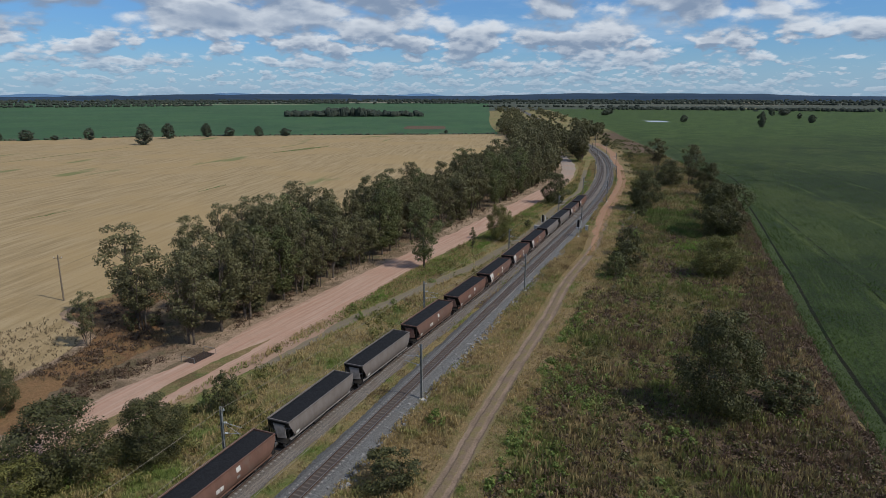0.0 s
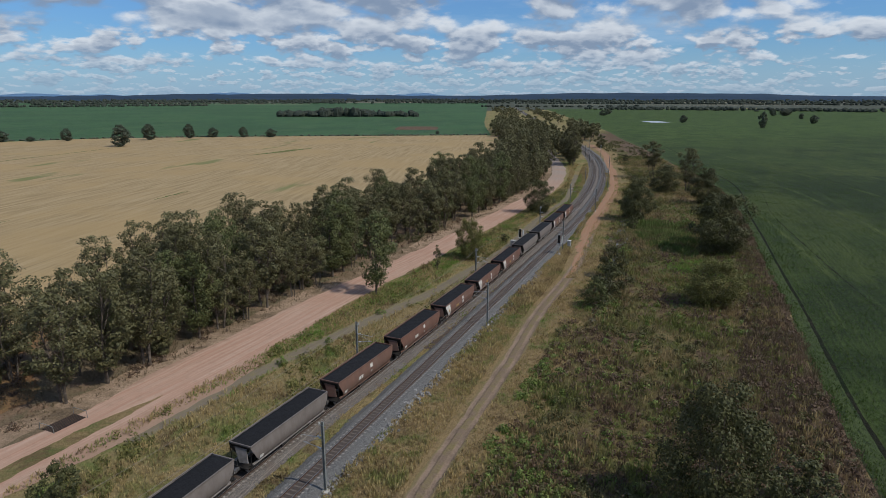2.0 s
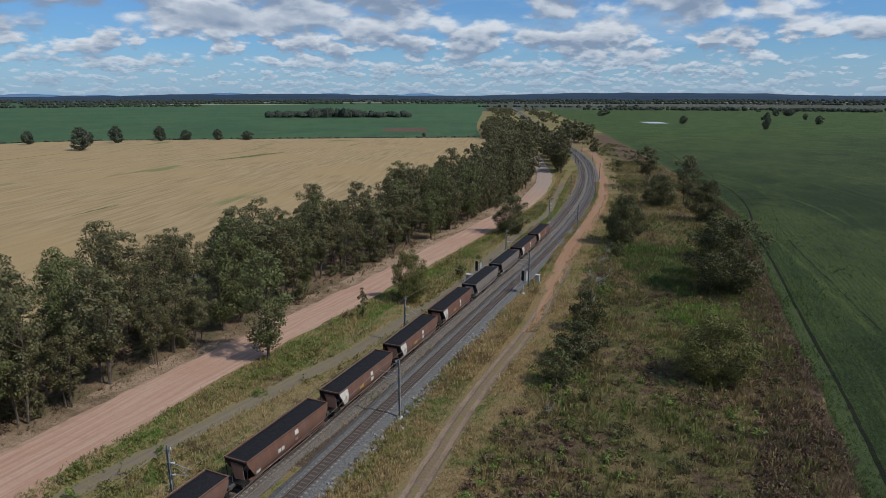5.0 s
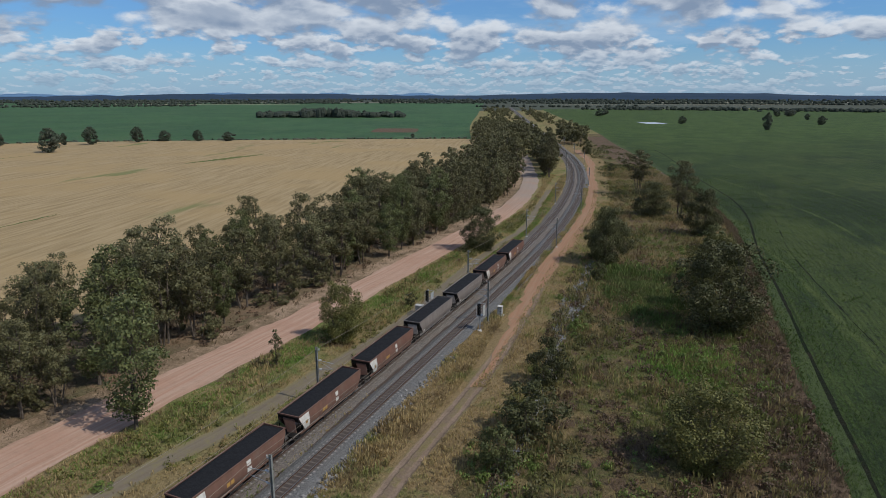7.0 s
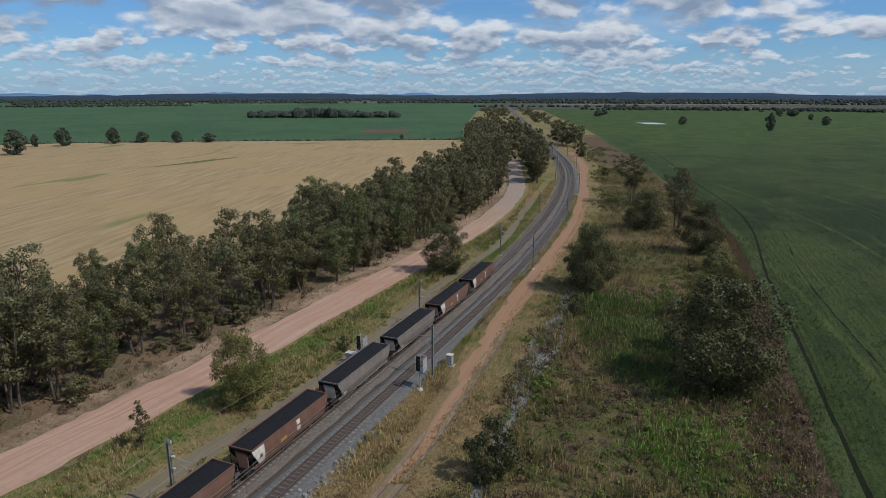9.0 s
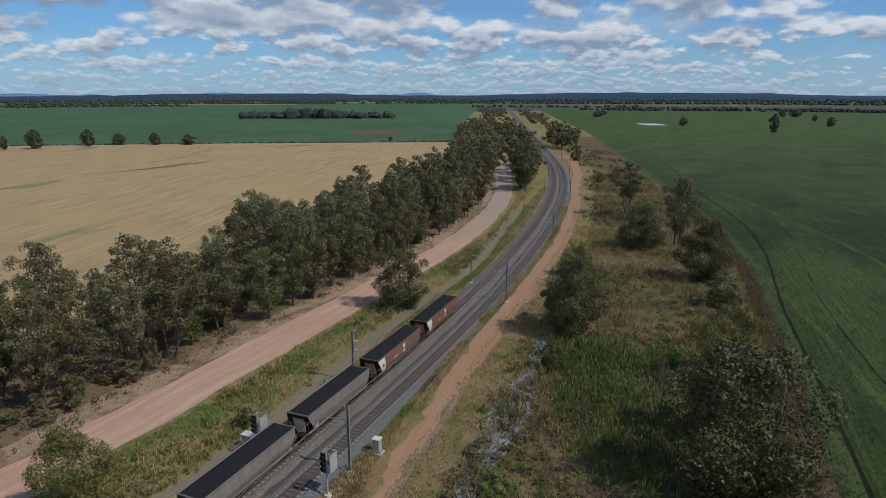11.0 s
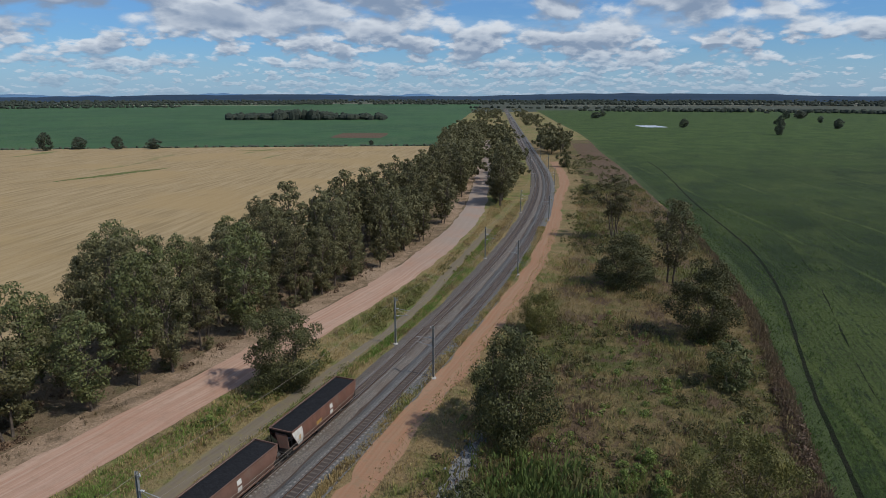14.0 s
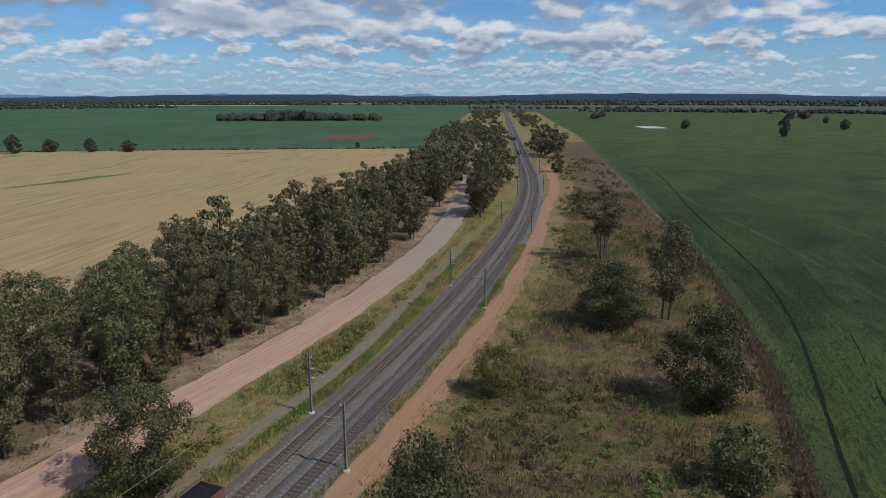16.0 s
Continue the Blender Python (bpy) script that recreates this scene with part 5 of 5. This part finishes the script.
def streak(x0, y0, x1, y1, wide):
    """A thin tapering streak of green weeds in the wheat."""
    sh, n = Shape(), 30
    d = Vector((x1 - x0, y1 - y0)).normalized()
    for k in range(n + 1):
        t = k / n
        w = wide * (math.sin(math.pi * t) ** 0.7) * (0.6 + 0.7 * abs(noise.noise((t * 9, x0, 0.0)))) + 0.05
        x, y = x0 + (x1 - x0) * t + 1.5 * noise.noise((t * 4, y0, 5.0)), y0 + (y1 - y0) * t
        sh.v += [(x - d.y * w, y + d.x * w, 0.075), (x + d.y * w, y - d.x * w, 0.075)]
    sh.f = [(2 * k, 2 * k + 1, 2 * k + 3, 2 * k + 2) for k in range(n)]
    structure("field_swale", sh, "swale", "green weedy streak in the wheat", "field")


for row in ((-114, 428, -86, 487, 5.0), (-98, 252, -94.5, 275, 0.8), (-131, 195, -125, 213, 0.6), (-88, 588, -48, 600, 3.5), (-255, 350, -228, 493, 1.2)):
    streak(*row)
patch_sheet("field_bare_patch", "brown", -47, 2, 725, 800, 0.06, "bare brown patch in the far green crop", "field")
patch_sheet("water_pond", "water", 292, 320, 915, 965, 0.07, "shallow pale pond in the green field", "water")


def ridge(name, dist, left, right, height, mat, label, seed, base=0.0):
    s, n = Shape(), 90
    for k in range(n + 1):
        a = radians(left + (right - left) * k / n)
        end = min(1.0, 6 * k / n, 6 * (n - k) / n)
        h = base + height * end * (0.72 + 0.35 * noise.noise((k * 0.09, seed, 0.5)) + 0.10 * noise.noise((k * 0.5, seed, 3.0)))
        for r, z in ((dist - 350, 0.0), (dist - 150, h * 0.6), (dist, h), (dist + 60, 0.0)):
            s.v.append((r * math.sin(a), r * math.cos(a), z))
    s.f = [(4 * k + i, 4 * k + 4 + i, 4 * k + 5 + i, 4 * k + 1 + i) for k in range(n) for i in range(3)]
    return structure(name, s, mat, label, "hill", "structure", True)


# no air is modelled; the ridges' haze is painted in their blue base colour
ridge("backdrop_hills", 4500, -33, 60, 52, "hill", "low dark wooded hills tinted haze blue along the horizon", 2.0)
ridge("backdrop_hills_left", 4420, -60, -6, 44, "hill", "low dark wooded hills tinted haze blue along the horizon", 7.0)
ridge("backdrop_range", 4800, -24, 3, 56, "far_hill", "distant range coloured haze blue on the horizon", 5.3)
ridge("backdrop_range_left", 4800, -52, -22, 46, "far_hill", "distant range coloured haze blue on the horizon", 9.0)


# ---- signals, boxes, poles ----
def signal(x, y, turn, label):
    thing = tagged(new("railway_signal"), label, "railway signal", "railway signals")
    thing.matrix_basis = pose(x, y, 0, 0, 0, turn)
    part("footing", Shape().tube([(0, 0, -0.1), (0, 0, 0.25)], [0.4, 0.36], 10), "concrete", thing)
    part("post", Shape().tube([(0, 0, 0.2), (0, 0, 5.0)], [0.09, 0.09], 10), "galv", thing)
    head = Shape()
    head.box(-0.28, 0.28, -0.55, -0.40, 2.9, 4.9, 0.1)
    head_ob = part("signal_head", head, "black", thing, "black signal head")
    for k in range(3):
        z = 3.35 + 0.55 * k
        hood = Shape().tube([(0, -0.55, z), (0, -0.80, z + 0.02)], [0.16, 0.19], 12, False)
        part("hood", hood, "black", head_ob)
        part("lens", Shape().tube([(0, -0.551, z), (0, -0.575, z)], [0.13, 0.12], 12), "near_black", head_ob, "dark unlit lens")
    plat = Shape()
    plat.box(-0.55, 0.55, -0.2, 1.0, 2.6, 2.66, 0.04)
    part("platform", plat, "galv", thing)
    cage = Shape()
    for px in (-0.55, 0.55):
        for py in (-0.2, 0.4, 1.0):
            cage.tube([(px, py, 2.6), (px, py, 4.5)], [0.03, 0.03], 4)
        for z in (3.2, 3.8, 4.5):
            cage.tube([(px, -0.2, z), (px, 1.0, z)], [0.03, 0.03], 4)
    for z in (3.2, 3.8, 4.5):
        cage.tube([(-0.55, 1.0, z), (0.55, 1.0, z)], [0.03, 0.03], 4)
    part("guard_rail", cage, "galv", thing)
    screen = Shape()
    screen.box(0.57, 0.59, -0.2, 1.0, 2.7, 4.4)
    part("mesh_screen", screen, "galv", thing)
    ladder = Shape()
    for px in (-0.2, 0.2):
        ladder.tube([(px, 1.15, 0.0), (px, 1.05, 2.7)], [0.025, 0.025], 4)
    for k in range(8):
        ladder.tube([(-0.2, 1.15 - 0.012 * k, 0.3 + 0.3 * k), (0.2, 1.15 - 0.012 * k, 0.3 + 0.3 * k)], [0.018, 0.018], 4)
    part("ladder", ladder, "galv", thing)
    return thing


def relay_box(x, y, turn, w, d, h, label):
    thing = tagged(new("relay_box"), label, "equipment box", "trackside boxes")
    thing.matrix_basis = pose(x, y, 0, 0, 0, turn)
    part("plinth", Shape().box(-w / 2 - 0.25, w / 2 + 0.25, -d / 2 - 0.25, d / 2 + 0.25, -0.05, 0.16, 0.05), "concrete", thing)
    body = part("body", Shape().box(-w / 2, w / 2, -d / 2, d / 2, 0.16, h, 0.04), "galv", thing)
    part("roof", Shape().box(-w / 2 - 0.08, w / 2 + 0.08, -d / 2 - 0.08, d / 2 + 0.08, h, h + 0.07, 0.05), "white", thing, "pale lid")
    part("door", Shape().box(-w / 2 + 0.06, w / 2 - 0.06, -d / 2 - 0.03, -d / 2 - 0.004, 0.25, h - 0.12, 0.01), "galv", thing)
    part("handle", Shape().box(w / 4, w / 4 + 0.05, -d / 2 - 0.07, -d / 2 - 0.03, h * 0.5, h * 0.5 + 0.16), "black", thing)
    return thing


sx, sy, sh = beside(121.7, 5.6)
signal(sx, sy, -math.degrees(sh), "railway signal post with black head and caged platform")
sx, sy, sh = beside(125.0, -5.0)
signal(sx, sy, -math.degrees(sh), "railway signal with black head beside the gravel track")
relay_box(40.6, 178.3, -22, 0.8, 0.7, 1.7, "pale grey relay box on a concrete plinth")
sx, sy, sh = beside(126.0, -7.0)
relay_box(sx, sy, -22, 1.6, 0.8, 1.5, "wide grey equipment cabinet beside the signal")
pole = tagged(new("power_pole"), "weathered timber power pole at the wheat's edge", "power pole")
pole.matrix_basis = pose(-71.9, 115, 0)
part("post", Shape().tube([(0, 0, -0.2), (0, 0, 4), (0.05, 0, 9.0)], [0.17, 0.15, 0.12], 10), "wood", pole)
part("crossarm", Shape().box(-0.8, 0.8, -0.06, 0.06, 8.3, 8.42, 0.01), "wood", pole)
for k in (-0.7, 0.0, 0.7):
    part("insulator", Shape().tube([(k, 0, 8.42), (k, 0, 8.62)], [0.05, 0.04], 8), "insulator", pole)

# cattle grid where the side lane meets the road
grid = tagged(new("cattle_grid"), "steel cattle grid with side rails in an earth lane", "cattle grid")
grid.matrix_basis = pose(-36.3, 88.2, 0, 0, 0, 65)
# solid slab, not hollow: its black colour stands in for shade under the bars
part("pit", Shape().box(-2.0, 2.0, -1.1, 1.1, -0.1, 0.075, 0.0), "near_black", grid, "black slab painted as the shaded pit")
for k in range(7):
    part("bar", Shape().tube([(-2.0, -0.9 + 0.3 * k, 0.11), (2.0, -0.9 + 0.3 * k, 0.11)], [0.035, 0.035], 6), "rail", grid)
for k in (-2.1, 2.1):
    part("side_rail", Shape().tube([(k, -1.3, 0.0), (k, -1.2, 0.9), (k, 1.2, 0.9), (k, 1.3, 0.0)], [0.035] * 4, 6), "mast", grid)


# ---- grass, weeds and stones ----
def tufts(name, count, spread, height, mat, label, seed, blades=5):
    """Grass in tufts: each a fan of blades round one root."""
    rng = np.random.default_rng(seed)
    x, y = spread(rng, count)
    n = len(x)
    h = height[0] + (height[1] - height[0]) * rng.random(n) ** 1.8
    h *= 0.65 + 0.8 * np.array([max(0.0, noise.noise((float(a) * 0.11, float(b) * 0.11, seed)) + 0.45) for a, b in zip(x, y)])
    v = np.zeros((n, 1 + 2 * blades, 3))
    v[:, 0] = np.stack([x, y, np.zeros(n)], 1)
    a0 = rng.uniform(0, 6.28, n)
    for k in range(blades):
        a = a0 + 6.283 * k / blades + rng.normal(size=n) * 0.3
        w = 0.03 + h * rng.uniform(0.05, 0.12, n)
        r = h * rng.uniform(0.10, 0.55, n)
        tall = h * rng.uniform(0.6, 1.15, n)
        ca, sa = np.cos(a), np.sin(a)
        for q, s in ((0, -1), (1, 1)):
            v[:, 1 + 2 * k + q, 0] = x + ca * r - sa * w * s * 0.5
            v[:, 1 + 2 * k + q, 1] = y + sa * r + ca * w * s * 0.5
            v[:, 1 + 2 * k + q, 2] = tall * (1.0 if q else 0.8)
    s = Shape()
    s.v = v.reshape(-1, 3).tolist()
    m = 1 + 2 * blades
    s.f = [(i * m, i * m + 1 + 2 * k, i * m + 2 + 2 * k) for i in range(n) for k in range(blades)]
    structure(name, s, mat, label, "grass", "stuff")


def band(y0, y1, left, right, power=1.5, keep_off=None, wide=1.5):
    def spread(rng, count):
        y = y0 + (y1 - y0) * rng.random(count) ** power
        u = rng.random(count)
        a, b = np.array([float(left(q)) for q in y]), np.array([float(right(q)) for q in y])
        x = a + (b - a) * u
        if keep_off:
            ok = np.abs(x - np.array([float(keep_off(q)) for q in y]) + rng.normal(size=count) * 0.4) > wide
            x, y = x[ok], y[ok]
        return x, y
    return spread


def crop_spread(rng, count):
    """Crop plants, thinning out away from the field's edge and off the wheel line."""
    y = 50 + 330 * rng.random(count) ** 1.3
    off = 0.3 + 60 * rng.random(count) ** 2.2
    keep = np.abs(off - np.array([wheel_off(q) for q in y])) > 0.45
    y, off = y[keep], off[keep]
    return np.array([float(green_x(q)) for q in y]) + off, y


tufts("weeds", 42000, band(45, 420, lambda y: track_x(y) + 6.0, lambda y: green_x(y) - 1.5), (0.2, 1.15), "tuft_weed", "tall rough weeds and grass beside the railway", 3)
tufts("crop_plants", 30000, crop_spread, (0.15, 0.45), "tuft_crop", "green crop plants along the edge of the field", 20, 4)
tufts("dead_weeds", 14000, band(45, 330, lambda y: green_x(y) - dead_width(y), lambda y: green_x(y) + 0.3), (0.2, 1.0), "tuft_brown", "dead brown weeds along the crop's edge", 4)
tufts("dry_grass", 24000, band(45, 330, lambda y: rail_x(y) + 5.2, lambda y: track_x(y) - 2.0 - 2.2 * ease(150, 195, y)), (0.15, 0.7), "tuft", "dry golden grass tufts beside the ballast", 5)
tufts("track_grass", 14000, band(45, 300, lambda y: track_x(y) + 1.5, lambda y: track_x(y) + 7.5), (0.15, 0.6), "tuft", "dry grass along the earth track", 6)
tufts("verge_grass", 38000, band(45, 380, lambda y: road_x(y) + 5.0, lambda y: rail_x(y) - 5.3 - 2.2 * (1 - ease(60, 130, y)), 1.5, gravel_x), (0.15, 0.75), "tuft", "green and golden grass between road and railway", 7)
tufts("green_grass", 12000, band(95, 225, lambda y: road_x(y) + 5.4, lambda y: road_x(y) + 11.5, 1.0, gravel_x), (0.12, 0.5), "tuft_green", "lush green grass beside the earth road", 12)
tufts("near_line_grass", 5000, band(215, 330, lambda y: gravel_x(y) + 1.3, lambda y: gravel_x(y) + 3.2, 1.0), (0.2, 0.6), "tuft_green", "lush green grass along the gravel track", 14)
tufts("yellow_weeds", 2600, lambda rng, count: (67.0 + 3.6 * rng.normal(size=count), 154.0 + 4.5 * rng.normal(size=count)), (0.3, 0.9), "tuft_green", "bright yellow-green weeds in the rough ground", 15)
tufts("reed_weeds", 5200, lambda rng, count: (69.5 + 3.6 * rng.normal(size=count), 192.0 + 9.0 * rng.normal(size=count)), (0.5, 1.5), "tuft_reed", "tall green reeds beside the drain", 16)
tufts("rut_grass", 2600, band(150, 330, lambda y: track_x(y) - 0.4, lambda y: track_x(y) + 1.6), (0.1, 0.35), "tuft", "thin dry grass between the ruts", 18)
tufts("middle_grass", 2600, band(45, 150, lambda y: rail_x(y) - 1.9, lambda y: rail_x(y) + 0.2), (0.1, 0.4), "tuft", "low grass between the two lines", 8)
tufts("belt_grass", 9000, band(80, 330, lambda y: belt_x(y) + 1, lambda y: road_x(y) - 5.6), (0.15, 0.7), "tuft_brown", "dry undergrowth beneath the gum trees", 9)
tufts("red_track_grass", 4200, band(160, 400, lambda y: track_x(y) - 4.4, lambda y: track_x(y) - 2.6), (0.1, 0.4), "tuft", "thin grass along the foot of the ballast", 10)


def mounds(name, count, spread, size, mat, label, seed, per=26, leaf=(0.34, 0.2)):
    """Low leafy weeds, each a small heap of leaves."""
    rng = np.random.default_rng(seed)
    x, y = spread(rng, count)
    keep = np.array([noise.noise((float(a) * 0.085, float(b) * 0.06, seed)) > -0.02 for a, b in zip(x, y)])
    x, y = x[keep], y[keep]
    r = size[0] + (size[1] - size[0]) * rng.random(len(x)) ** 1.6
    s = Shape()
    s.v, s.f = leaves(np.stack([x, y, r * 0.35], 1), r, per * len(x), leaf[0], leaf[1], rng, 0.9)
    structure(name, s, mat, label, "weeds", "stuff")


rough = lambda y: track_x(y) + 5.0
mounds("lush_weeds", 1300, band(48, 140, lambda y: track_x(y) + 4.0, lambda y: track_x(y) + 14.0, 1.2), (0.25, 0.75), "bright", "lush bright green weeds along the earth track", 78)
mounds("olive_weeds", 6000, band(45, 340, rough, lambda y: green_x(y) - 1.0, 1.1), (0.3, 1.0), "olive", "olive weeds in low heaps on rough ground", 71)
mounds("brown_weeds", 4200, band(45, 215, rough, lambda y: green_x(y) - 0.6), (0.3, 0.85), "dead", "dead reddish-brown weeds in low heaps", 72)
mounds("edge_weeds", 3000, band(45, 230, lambda y: green_x(y) - dead_width(y), lambda y: green_x(y)), (0.3, 0.8), "dead", "dead brown weeds along the crop's edge", 73)
mounds("bright_weeds", 2000, band(45, 260, rough, lambda y: green_x(y) - 4.0), (0.25, 0.8), "bright", "bright green weeds in low heaps", 74)
mounds("far_verge_weeds", 1500, band(300, 560, lambda y: track_x(y) + 3.0, lambda y: green_x(y) - 2.0, 1.0), (0.4, 1.3), "olive", "olive weeds on the verge farther along the railway", 77, 14, (0.6, 0.4))
mounds("verge_weeds", 2600, band(45, 300, lambda y: road_x(y) + 6.5, lambda y: rail_x(y) - 8.0, 1.5, gravel_x), (0.25, 0.95), "wattle", "yellow-green weeds on the verge", 75)
mounds("belt_weeds", 2200, band(70, 300, lambda y: np.maximum(belt_x(y), wheat_right(y)) + 1, lambda y: road_x(y) - 7.0), (0.25, 0.8), "dead", "dry brown undergrowth beneath the gum trees", 76)


def stones(name, count, place_at, size, mat, label, seed):
    rng = np.random.default_rng(seed)
    s = Shape()
    for k in range(count):
        x, y = place_at(rng)
        r = size[0] + (size[1] - size[0]) * rng.random() ** 2.5
        ring = [(x + r * math.cos(1.2566 * q) * rng.uniform(0.7, 1.2), y + r * math.sin(1.2566 * q) * rng.uniform(0.7, 1.2)) for q in range(5)]
        s.add([(a, b, 0.0) for a, b in ring] + [(x + (a - x) * 0.65, y + (b - y) * 0.65, r * rng.uniform(0.6, 1.1)) for a, b in ring],
              [(q, (q + 1) % 5, 5 + (q + 1) % 5, 5 + q) for q in range(5)] + [(5, 6, 7, 8, 9)])
    structure(name, s, mat, label, "stones", "stuff")


stones("loose_rocks", 1500, lambda r: beside(-15 + 125 * r.random() ** 0.8, 5.0 + 0.55 * r.normal())[:2], (0.08, 0.36), "rock", "loose pale rocks along the foot of the ballast", 31)
stones("gully_stones", 2600, lambda r: (lambda q: (float(gully_x(q)) + (0.7 + 0.8 * math.exp(-((q - 188) / 11.0) ** 2)) * r.normal(), q))(128 + 88 * r.random()), (0.06, 0.24), "gravel", "grey rubble lining a shallow drain", 33)
